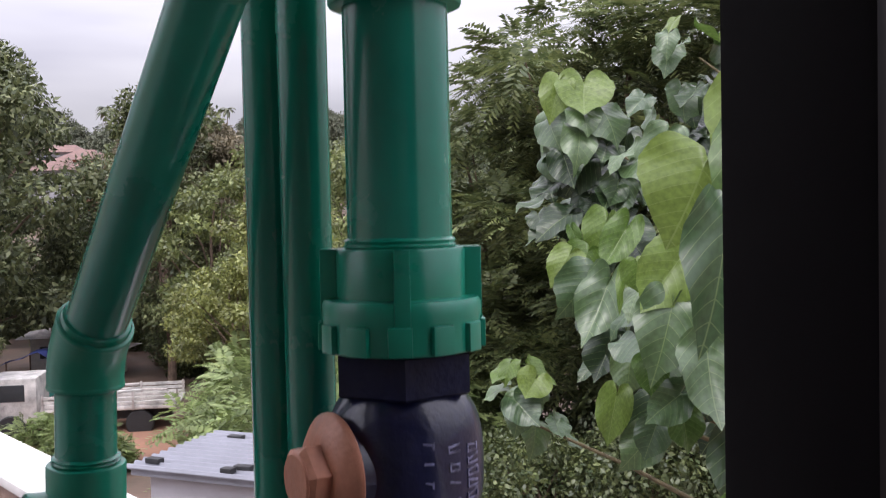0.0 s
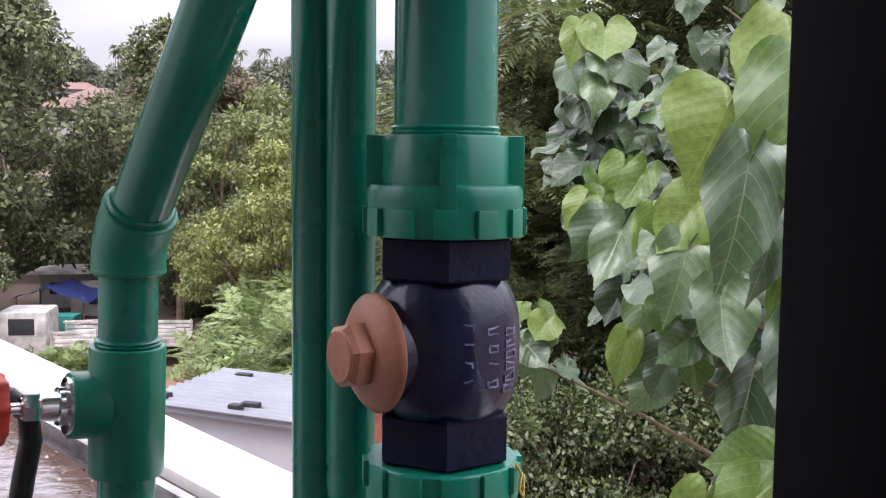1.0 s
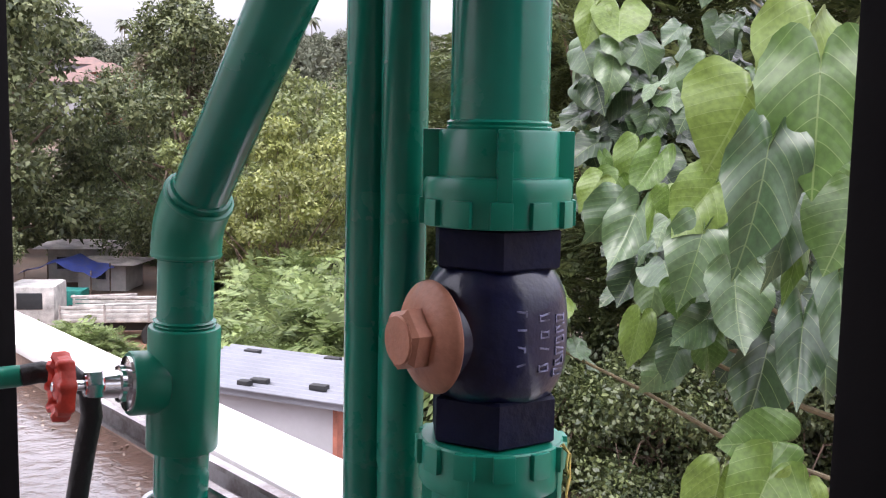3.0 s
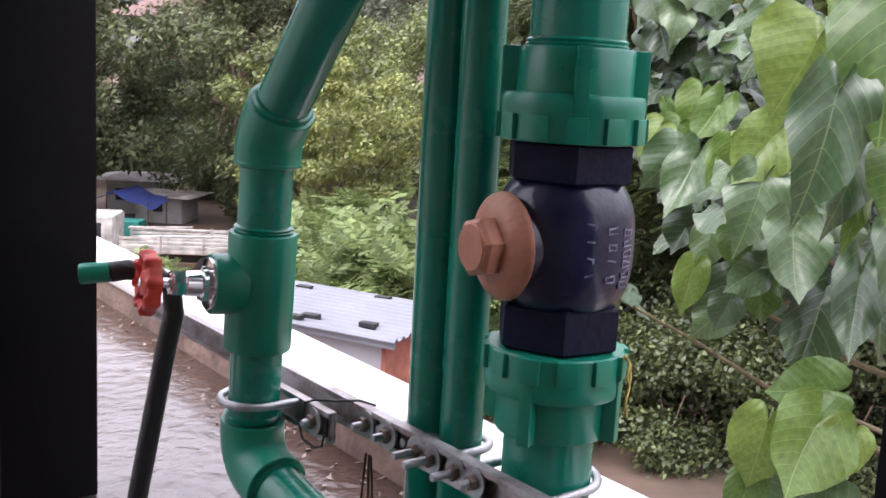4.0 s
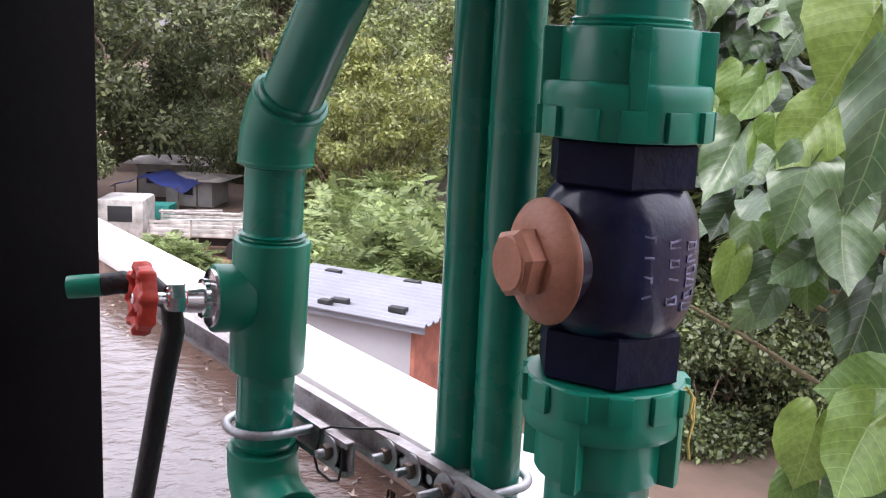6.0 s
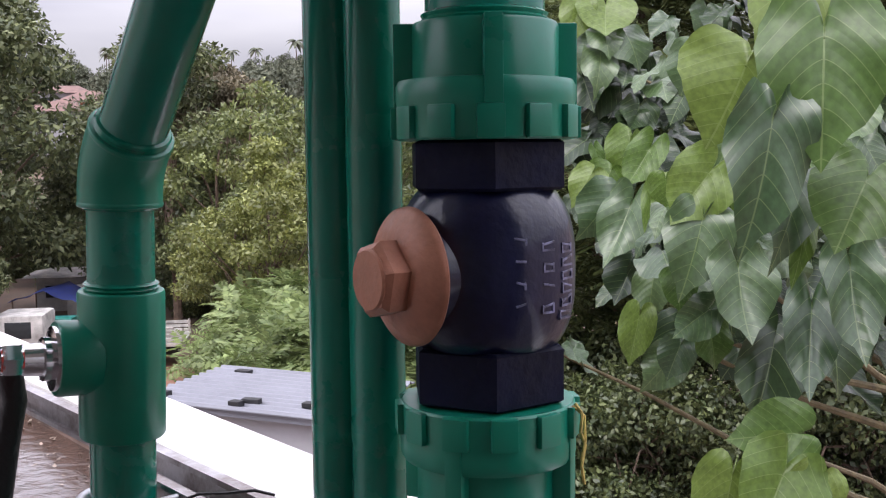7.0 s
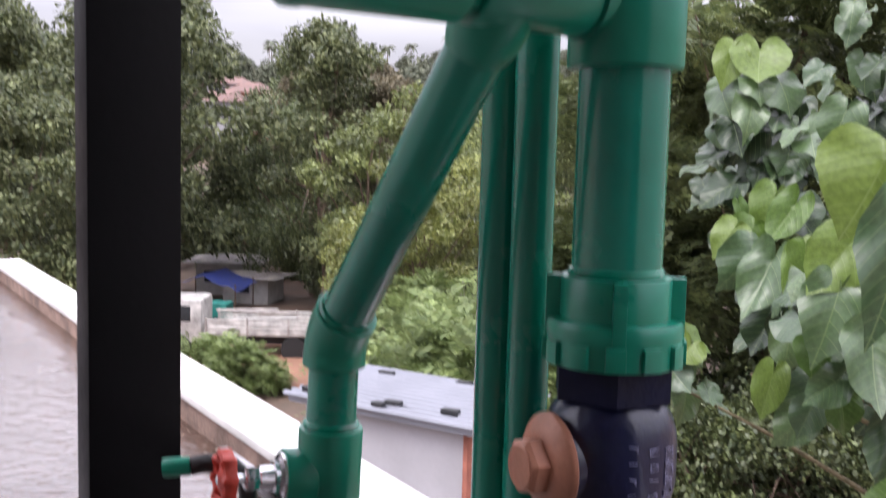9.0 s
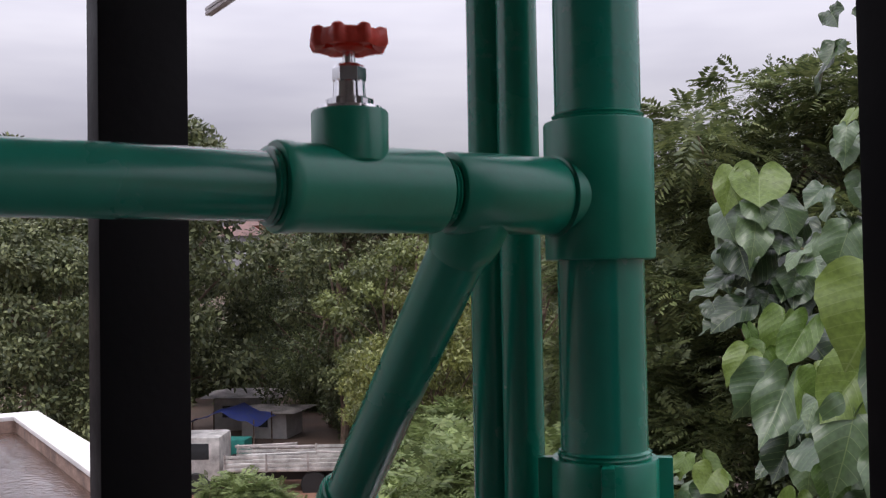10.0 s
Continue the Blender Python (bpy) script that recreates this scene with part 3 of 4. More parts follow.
# ---- strut rails and clamps ----
def strut(name, u0, u1, m0, m1, z0, z1, label):
    """Cold-rolled strut: one bent profile with returned lips, open towards the shelter."""
    t = thing(name, label, "strut", B, "strut rails")
    th, lip = 0.002, 0.005
    prof = [(m0, z1 - lip), (m0, z1), (m1, z1), (m1, z0), (m0, z0), (m0, z0 + lip), (m0 + th, z0 + lip), (m0 + th, z0 + th), (m1 - th, z0 + th), (m1 - th, z1 - th), (m0 + th, z1 - th), (m0 + th, z1 - lip)]
    bm = bmesh.new()
    ends = [[bm.verts.new((u, m, z)) for m, z in prof] for u in (u0, u1)]
    for k in range(12):
        bm.faces.new((ends[0][k], ends[0][(k + 1) % 12], ends[1][(k + 1) % 12], ends[1][k]))
    for e in ends:
        bm.faces.new(e)
    part("channel", bm, STRUT, t, smooth=False)
    return t


def bolt(parent, u, m, z, length, tail=0.0):
    w = B @ along((u, m, z), (u, m - 1, z))
    part("washer", lathe([(0.004, 0), (0.0132, 0), (0.0132, 0.0016), (0.004, 0.0016)], 28, w), ZINC, parent)
    part("nut", lathe([(0.0066, 0.0016), (0.007, 0.0025), (0.007, 0.0065), (0.0066, 0.0072)], 6, w @ pose(0, 0, 0, 0, 0, 17 * u * 100)), STEEL_DARK, parent, sharp=20)
    part("threaded_end", lathe([(0.0036, -tail), (0.0036, length - 0.001), (0.003, length)], 14, w), ZINC, parent)


def ubolt(u, m, r, z, back, label):
    """Round bar bent over a pipe; legs run to the plane m = back."""
    t = thing("u_bolt", label, "clamp", group="u-bolts")
    side = 1 if back < m else -1
    pts = [(u - r, back, z)] + [(u - r * math.cos(radians(k * 15)), m + side * r * math.sin(radians(k * 15)), z) for k in range(13)] + [(u + r, back, z)]
    part("bar", tube([B @ Vector(p) for p in pts], 0.004, 12), ZINC, t)
    return t


CZ = -0.167
strut("strut_rail", -0.75, 0.14, -0.0615, -0.0505, CZ - 0.0145, CZ + 0.0135, "long slotted galvanised strut rail bolted to the pipes")
strut("strut_rail", -0.37, -0.195, -0.094, -0.085, -0.187, -0.157, "short galvanised strut bracket behind the bypass pipe")
for u, m, r, bolts, lab in ((-0.1345, -0.0185, 0.0245, (-0.178, -0.098), "galvanised u-bolt round a supply pipe"), (-0.096, -0.0125, 0.0245, (-0.143, -0.043), "galvanised u-bolt round a supply pipe"), (0.0, 0.0, 0.043, (-0.019, 0.062), "galvanised u-bolt round the riser")):
    t = ubolt(u, m, r, CZ, -0.0615, lab)
    for i, bu in enumerate(bolts):
        bolt(t, bu, -0.0615, CZ, 0.026 if i else 0.017, 0.015)
t = thing("fixing_bolt", "threaded fixing bolt with washer and nut on the strut", "bolt")
bolt(t, -0.077, -0.0615, CZ, 0.03, 0.015)
t = ubolt(DU - 0.013, DM - 0.0025, 0.0325, -0.162, -0.094, "galvanised u-bolt round the bypass pipe")
t2 = thing("fixing_bolt", "threaded fixing bolt with washer and nut on the bracket", "bolt")
bolt(t2, -0.219, -0.094, -0.1715, 0.014, 0.008)
UZ = 0.765
upper = strut("strut_rail", -0.84, 0.14, -0.0615, -0.0505, UZ - 0.010, UZ + 0.002, "slim galvanised rail pair high on the pipes")
part("upper_rail", box(-0.79, 0.14, -0.040, -0.028, UZ + 0.022, UZ + 0.034, bevel=0.001), ZINC, upper)
for k in range(8):
    part("clip", box(-0.76 + 0.115 * k, -0.745 + 0.115 * k, -0.056, -0.034, UZ - 0.002, UZ + 0.024, bevel=0.001), STEEL_DARK, upper)
part("rod", tube([(-0.688, -0.15, UZ + 0.032), (-0.77, -0.034, UZ + 0.028)], 0.004, 8), ZINC, upper)
bm = tube([B @ Vector(p) for p in ((-0.232, -0.098, -0.165), (-0.234, -0.096, -0.157), (-0.228, -0.088, -0.154), (-0.21, -0.075, -0.152), (-0.19, -0.062, -0.148), (-0.178, -0.052, -0.151))], 0.0012, 6)
tube([B @ Vector(p) for p in ((-0.232, -0.098, -0.165), (-0.236, -0.1, -0.182), (-0.23, -0.1, -0.192), (-0.212, -0.098, -0.195), (-0.2, -0.097, -0.19), (-0.196, -0.096, -0.175), (-0.199, -0.095, -0.162))], 0.0013, 6, bm)
solid("binding_wire", bm, TAPE, "thin black binding wire looped over the bracket", "wire")
for k, du in enumerate((0.0, 0.012, 0.02)):
    bm = tube([B @ Vector(p) for p in ((-0.165 + du * 0.4, -0.07, -0.19), (-0.168 + du, -0.072, -0.24), (-0.155 + du * 1.5, -0.075, -0.29), (-0.16 + du * 0.6, -0.078, -0.35), (-0.15 + du * 1.2, -0.08, FLOOR + 0.003))], 0.0012, 6)
    solid("loose_wire", bm, WIRE, "thin rusty wire hanging from the strut to the slab", "wire", group="loose wires")


# ---- ground and far things ----
def hill(x, y):
    d = math.hypot(x, y)
    return GRADE + 9.0 * max(0.0, min(1.0, (d - 45) / 70)) ** 1.4 + 11.0 * max(0.0, min(1.0, (d - 110) / 90)) ** 1.2 + 0.12 * noise.noise(Vector((x * 0.25, y * 0.25, 0)))


def ground_sheet():
    bm = bmesh.new()
    xs = [-900, -500, -300, -200] + [-160 + 8 * k for k in range(14)] + [-48 + 3 * k for k in range(33)] + [52 + 8 * k for k in range(14)] + [200, 300, 500, 900]
    ys = [-600, -300, -150, -80, -40, -20, -10] + [-4 + 2 * k for k in range(27)] + [52 + 7 * k for k in range(16)] + [190, 260, 400, 700, 1500]
    grid = [[bm.verts.new((x, y, hill(x, y))) for x in xs] for y in ys]
    for j in range(len(ys) - 1):
        for i in range(len(xs) - 1):
            bm.faces.new((grid[j][i], grid[j][i + 1], grid[j + 1][i + 1], grid[j + 1][i]))
    return bm


solid("ground", ground_sheet(), GROUND, "bare brown earth with patchy grass", "ground", "structure")


def leaf_cloud(name, centres, n, size, mat, seed, squash=0.8, aspect=0.5, droop=0.3):
    """Many small folded leaves in the shells of overlapping lumps: one mesh."""
    rng = np.random.default_rng(seed)
    c = np.array(centres, dtype=float)
    w = c[:, 3] ** 2
    pick = rng.choice(len(c), n, p=w / w.sum())
    d = rng.normal(size=(n, 3))
    d /= np.linalg.norm(d, axis=1)[:, None]
    rad = c[pick, 3] * rng.uniform(0.55, 1.08, n)
    p = c[pick, :3] + d * rad[:, None] * np.array([1, 1, squash])
    a = d * 0.5 + rng.normal(size=(n, 3)) * 0.7
    a[:, 2] -= droop
    a /= np.linalg.norm(a, axis=1)[:, None]
    nrm = d + rng.normal(size=(n, 3)) * 0.6 + np.array([0, 0, 0.5])
    s = np.cross(a, nrm)
    s /= np.linalg.norm(s, axis=1)[:, None] + 1e-9
    up = np.cross(s, a)
    ln = size * rng.uniform(0.6, 1.3, n)[:, None]
    wd = ln * aspect
    v = np.stack([p, p + a * ln * 0.45 + s * wd * 0.5 + up * ln * 0.08, p + a * ln, p + a * ln * 0.45 - s * wd * 0.5 + up * ln * 0.08], axis=1).reshape(-1, 3)
    me = bpy.data.meshes.new(name)
    me.vertices.add(4 * n)
    me.vertices.foreach_set("co", v.astype(np.float32).ravel())
    me.loops.add(4 * n)
    me.loops.foreach_set("vertex_index", np.arange(4 * n, dtype=np.int32))
    me.polygons.add(n)
    me.polygons.foreach_set("loop_start", np.arange(0, 4 * n, 4, dtype=np.int32))
    me.materials.append(mat)
    me.update(calc_edges=True)
    return me


def frond_cloud(name, centres, n, length, mat, seed, squash=0.8, pairs=9):
    """Feathered fronds that arch outwards from the shells of overlapping lumps, leaflets in pairs: one mesh."""
    rng = np.random.default_rng(seed)
    c = np.array(centres, dtype=float)
    w = c[:, 3] ** 2
    pick = rng.choice(len(c), n, p=w / w.sum())
    d = rng.normal(size=(n, 3))
    d /= np.linalg.norm(d, axis=1)[:, None]
    p = c[pick, :3] + d * (c[pick, 3] * rng.uniform(0.45, 0.95, n))[:, None] * np.array([1, 1, squash])
    a = d + rng.normal(size=(n, 3)) * 0.45
    a[:, 2] = a[:, 2] * 0.45 + 0.12
    a /= np.linalg.norm(a, axis=1)[:, None]
    s = np.cross(a, np.array([0, 0, 1.0]) + rng.normal(size=(n, 3)) * 0.25)
    s /= np.linalg.norm(s, axis=1)[:, None] + 1e-9
    ln = length * rng.uniform(0.6, 1.25, n)[:, None]
    quads = []
    for k in range(pairs):
        t = (k + 0.6) / pairs
        root = p + a * ln * t - np.array([0, 0, 0.32]) * ln * t * t
        leaf_l = ln * (0.1 + 0.24 * math.sin(math.pi * min(1.0, 0.2 + 0.75 * t)))
        for sg in (-1, 1):
            way = s * sg * 0.88 + a * 0.42 + np.array([0, 0, -0.2]) + rng.normal(size=(n, 3)) * 0.1
            across = a * leaf_l * 0.17
            quads.append(np.stack([root, root + way * leaf_l * 0.5 + across, root + way * leaf_l, root + way * leaf_l * 0.5 - across], axis=1))
    v = np.concatenate(quads).reshape(-1, 3)
    m = len(v) // 4
    me = bpy.data.meshes.new(name)
    me.vertices.add(4 * m)
    me.vertices.foreach_set("co", v.astype(np.float32).ravel())
    me.loops.add(4 * m)
    me.loops.foreach_set("vertex_index", np.arange(4 * m, dtype=np.int32))
    me.polygons.add(m)
    me.polygons.foreach_set("loop_start", np.arange(0, 4 * m, 4, dtype=np.int32))
    me.materials.append(mat)
    me.update(calc_edges=True)
    return me


def lumps(rng, rx, rz, base, count, r0, r1):
    out = []
    for _ in range(count):
        a, q, h = rng.uniform(0, 2 * math.pi), math.sqrt(rng.uniform(0, 1)), rng.uniform(-1, 1)
        k = math.sqrt(max(0.05, 1 - h * h))
        out.append((rx * k * q * math.cos(a), rx * k * q * math.sin(a), base + rz + rz * h, rng.uniform(r0, r1)))
    return out


def tree_meshes(seed, height, crown_r, crown_base, n, size, mat, count=26, aspect=0.5, trunk_r=0.16, squash=0.8, lump=(0.2, 0.42), fronds=False):
    """Tapered trunk with limbs that reach into the lumps of the crown."""
    rng = random.Random(seed)
    rz = (height - crown_base) / 2
    ls = lumps(rng, crown_r, rz * 0.85, crown_base, count, crown_r * lump[0], crown_r * lump[1])
    bm = bmesh.new()
    top = height * 0.8
    pts = [(0.25 * math.sin(k * 0.9 + seed) * k / 6, 0.2 * math.cos(k * 1.3 + seed) * k / 6, top * k / 6) for k in range(7)]
    tube(pts, trunk_r, 9, bm, trunk_r * 0.25)
    limb = bmesh.new()
    for lx, ly, lz, lr in ls[:14]:
        k = rng.uniform(0.3, 0.75)
        b = Vector(pts[int(k * 6)])
        e = Vector((lx, ly, lz))
        mid = (b + e) / 2 + Vector((rng.uniform(-.3, .3), rng.uniform(-.3, .3), rng.uniform(-.1, .4)))
        tube([b, mid, e], trunk_r * 0.4, 6, limb, trunk_r * 0.08)
    crown = frond_cloud("crown", ls, n, size, mat, seed, squash) if fronds else leaf_cloud("crown", ls, n, size, mat, seed, squash, aspect)
    return mesh_of("trunk", bm, BARK), mesh_of("limb", limb, BARK), crown


def plant(kinds, x, y, s, turn, label, z=None, group="trees", name="tree", category="tree"):
    trunk, limb, crown = kinds
    t = thing(name, label, category, Matrix.Translation((x, y, hill(x, y) - 0.05 if z is None else z)) @ pose(0, 0, 0, 0, 0, turn) @ Matrix.Scale(s, 4), group)
    for nm, me in (("trunk", trunk), ("limb", limb), ("crown", crown)):
        ob = new(nm, me)
        ob.parent = t
    return t


DARK = tree_meshes(1, 10.0, 3.6, 1.2, 30000, 0.2, CROWN_DARK, 60, 0.5, 0.16, 0.7, (0.13, 0.3))
MID = tree_meshes(2, 8.5, 3.6, 0.8, 34000, 0.17, CROWN_MID, 42, 0.35, 0.16, 0.5)
YELLOW = tree_meshes(3, 7.0, 2.3, 2.1, 12000, 0.14, CROWN_YELLOW, 34, 0.5, 0.1, 0.55, (0.14, 0.3))
PALE = tree_meshes(13, 7.2, 2.2, 1.4, 15000, 0.14, CROWN_LIGHT, 40, 0.5, 0.1, 0.6, (0.13, 0.28))
BROWN = tree_meshes(4, 9.5, 3.0, 1.5, 22000, 0.19, CROWN_BROWN, 44, 0.5, 0.14, 0.7, (0.15, 0.32))
SHRUB = tree_meshes(6, 2.6, 1.7, 0.2, 900, 0.62, CROWN_PALE, 22, 0.35, 0.05, 0.8, (0.2, 0.42), True)
BUSH = tree_meshes(7, 2.2, 1.5, 0.1, 15000, 0.085, CROWN_MID, 26, 0.55, 0.05)
FEATHER = tree_meshes(8, 8.3, 3.0, 2.2, 5600, 0.46, CROWN_FERN, 46, 0.32, 0.1, 0.38, (0.18, 0.36), True)
TALL = tree_meshes(21, 9.4, 2.0, 2.0, 18000, 0.15, CROWN_DARK, 44, 0.5, 0.13, 0.7, (0.16, 0.34))
FAR = tree_meshes(9, 12.0, 5.0, 2.0, 9000, 0.55, CROWN_HAZED, 30, 0.5, 0.25)

for x, y, s, r in ((-12.2, 28.5, 1.1, 10), (-16.5, 24, 0.95, 220), (-17.0, 37, 1.05, 300), (-19.0, 31, 1.1, 40), (-11.6, 20, 0.7, 160), (-10.2, 21.5, 0.45, 30)):
    plant(DARK, x, y, s, r, "tall dark green broadleaf tree")
plant(TALL, -6.2, 27.5, 1.0, 40, "tall slender green tree rising over its neighbours")
for x, y, s, r in ((-7.6, 32, 0.9, 0), (-5.6, 37, 0.9, 80), (-9.8, 46, 1.0, 150), (-1.0, 38, 1.0, 200), (3.0, 34, 1.0, 290)):
    plant(MID, x, y, s, r, "green tree with fine feathery foliage")
for x, y, s, r in ((-3.3, 23.4, 1.0, 0), (-4.6, 25.5, 0.9, 120), (-0.6, 27, 1.05, 220)):
    plant(PALE, x, y, s, r, "tree with light green airy foliage")
for x, y, s, r in ((-2.6, 20.8, 0.8, 60), (-3.4, 21.2, 0.6, 200)):
    plant(YELLOW, x, y, s, r, "young yellow-green tree with a bare trunk")
for x, y, s, r in ((-7.6, 42, 1.0, 20), (-13.0, 52, 1.0, 100), (-4.9, 29.5, 0.83, 150)):
    plant(BROWN, x, y, s, r, "tree with thinning brownish foliage")
for x, y, s, r in ((-1.5, 14.6, 0.95, 0), (-1.9, 16.4, 0.95, 70), (-0.2, 14.0, 1.05, 210), (-2.0, 19.0, 1.0, 260), (1.0, 16.0, 1.1, 20), (-3.3, 18.2, 0.5, 40), (-5.95, 18.0, 0.44, 130), (-6.4, 18.2, 0.46, 300), (-5.45, 18.5, 0.28, 75)):
    plant(SHRUB, x, y, s, r, "pale green fern-like shrub", group="shrubs", name="shrub", category="shrub")
for x, y, s, r in ((2.0, 12.4, 0.95, 0), (3.2, 12.2, 1.0, 90), (4.6, 12.6, 1.1, 170), (0.9, 13.4, 0.9, 250), (3.8, 14.2, 1.3, 30), (5.8, 11.6, 1.2, 60), (7.0, 12.4, 1.3, 200)):
    plant(BUSH, x, y, s, r, "dense small-leaved green bush", group="bushes", name="bush", category="bush")
for x, y, s, r in ((-15.0, 41, 1.7, 10), (-11.8, 38, 1.5, 80), (-8.6, 36, 1.3, 140), (-6.2, 30, 0.9, 200), (-4.4, 33, 1.5, 260), (-1.8, 34, 1.4, 20), (0.8, 31, 1.6, 90), (-13.2, 46, 2.2, 60), (-7.4, 42, 2.2, 300), (-2.6, 44, 2.2, 110)):
    plant(BUSH, x, y, s, r, "dark undergrowth between the trees", group="undergrowth", name="bush", category="bush")
for x, y, s, r in ((3.4, 14.0, 1.04, 0), (5.9, 13.0, 1.12, 120), (4.3, 17.5, 1.02, 75), (1.6, 17.0, 0.85, 200), (7.9, 17, 1.1, 300)):
    plant(FEATHER, x, y, s, r, "feathery-leaved tree with thin dark branches")
SLIM = tree_meshes(12, 13.0, 1.5, 4.0, 9000, 0.2, CROWN_MID, 24, 0.5, 0.14)
for x, y, s, r in ((-14.9, 60, 0.98, 0), (-13.3, 61, 0.86, 90), (-30.5, 62, 0.95, 200)):
    plant(SLIM, x, y, s, r, "slim tall tree rising over the hillside", group="far trees")
rg = random.Random(11)
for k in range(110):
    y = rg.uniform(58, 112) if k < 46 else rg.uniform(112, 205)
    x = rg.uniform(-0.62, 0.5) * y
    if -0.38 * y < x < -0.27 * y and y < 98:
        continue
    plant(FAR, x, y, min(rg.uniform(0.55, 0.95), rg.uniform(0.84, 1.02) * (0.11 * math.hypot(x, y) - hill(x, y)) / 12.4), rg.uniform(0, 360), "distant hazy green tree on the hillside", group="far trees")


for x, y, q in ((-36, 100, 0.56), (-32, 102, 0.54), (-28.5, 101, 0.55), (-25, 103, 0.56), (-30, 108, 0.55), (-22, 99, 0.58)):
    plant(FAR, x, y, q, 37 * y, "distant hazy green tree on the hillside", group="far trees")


def palm_meshes(seed):
    rng = random.Random(seed)
    bm = tube([(0, 0, 0), (0.3, 0.1, 4), (0.5, 0.2, 8), (0.6, 0.2, 12)], 0.2, 8, None, 0.12)
    fr = bmesh.new()
    for k in range(18):
        a, el = 2 * math.pi * k / 18 + rng.uniform(-.15, .15), rng.uniform(-0.2, 1.1)
        d = Vector((math.cos(a), math.sin(a), 0))
        prev = None
        for i in range(8):
            t = i / 7
            p = Vector((0.6, 0.2, 12)) + d * (3.2 * t) + Z * (3.2 * t * math.sin(el) - 3.0 * t * t)
            w = 0.55 * math.sin(math.pi * min(1, t * 0.9 + 0.1)) + 0.03
            sd = d.cross(Z)
            row = (fr.verts.new(p + sd * w - Z * w * 0.5), fr.verts.new(p), fr.verts.new(p - sd * w - Z * w * 0.5))
            if prev:
                fr.faces.new((prev[0], prev[1], row[1], row[0]))
                fr.faces.new((prev[1], prev[2], row[2], row[1]))
            prev = row
    return mesh_of("trunk", bm, BARK), mesh_of("fronds", fr, CROWN_HAZED)


PALM = palm_meshes(3)
for k in range(30):
    y = rg.uniform(180, 215)
    x = (-0.44 + 0.028 * k + rg.uniform(-.02, .02)) * y
    t = thing("palm_tree", "distant coconut palm on the ridge", "palm", Matrix.Translation((x, y, hill(x, y))) @ pose(0, 0, 0, 0, 0, rg.uniform(0, 360)) @ Matrix.Scale(rg.uniform(0.42, 0.64), 4), "palms")
    for nm, me in zip(("trunk", "fronds"), PALM):
        ob = new(nm, me)
        ob.parent = t

# outbuilding with the corrugated sheet roof
SHED = Matrix.Translation((-2.5, 8.84, 0)) @ pose(0, 0, 0, 0, 0, -26.5)
shed = thing("outbuilding", "low white outbuilding with a grey corrugated sheet roof", "outbuilding", SHED)
part("wall", box(0.12, 1.98, 0.1, 1.3, GRADE - 0.1, -2.22), WHITEWALL, shed, "white rendered wall")
part("end_pier", box(1.985, 2.03, 0.08, 1.3, GRADE - 0.1, -2.22), REDWALL, shed, "red painted brick pier")
bm = bmesh.new()
rows, low = [], []
for k in range(73):
    yy = -0.06 + 1.5 * k / 72
    zz = -2.14 + 0.02 * yy + (0.014 if k % 6 in (1, 2) else -0.012)
    rows.append([bm.verts.new((x, yy, zz)) for x in (-0.05, 1.1, 2.2)])
    low.append([bm.verts.new((x, yy, zz - 0.012)) for x in (-0.05, 1.1, 2.2)])
for k in range(72):
    for i in range(2):
        bm.faces.new((rows[k][i], rows[k][i + 1], rows[k + 1][i + 1], rows[k + 1][i]))
        bm.faces.new((low[k][i], low[k + 1][i], low[k + 1][i + 1], low[k][i + 1]))
    for i in (0, 2):
        bm.faces.new((rows[k][i], rows[k + 1][i], low[k + 1][i], low[k][i]))
for i in range(2):
    bm.faces.new((rows[0][i], low[0][i], low[0][i + 1], rows[0][i + 1]))
part("roof_sheet", bm, SHEET, shed, "grey corrugated sheet", smooth=False)
part("fascia", box(0.0, 2.18, -0.03, -0.005, -2.23, -2.166), SHEET, shed)
for x, y, w, r in ((-1.4, 8.45, 0.085, -20), (-1.53, 8.38, 0.06, -28), (-0.83, 8.24, 0.085, -22), (-1.66, 9.72, 0.085, -25), (-0.79, 9.4, 0.085, -20), (-2.3, 8.86, 0.08, -30)):
    solid("ballast_block", box(-w, w, -0.045, 0.045, 0, 0.05, bevel=0.006), RUBBER, "black rubber block lying on the sheet roof", "block", group="roof blocks", m=Matrix.Translation((x, y, -2.135)) @ pose(0, 0, 0, 0, 0, r))


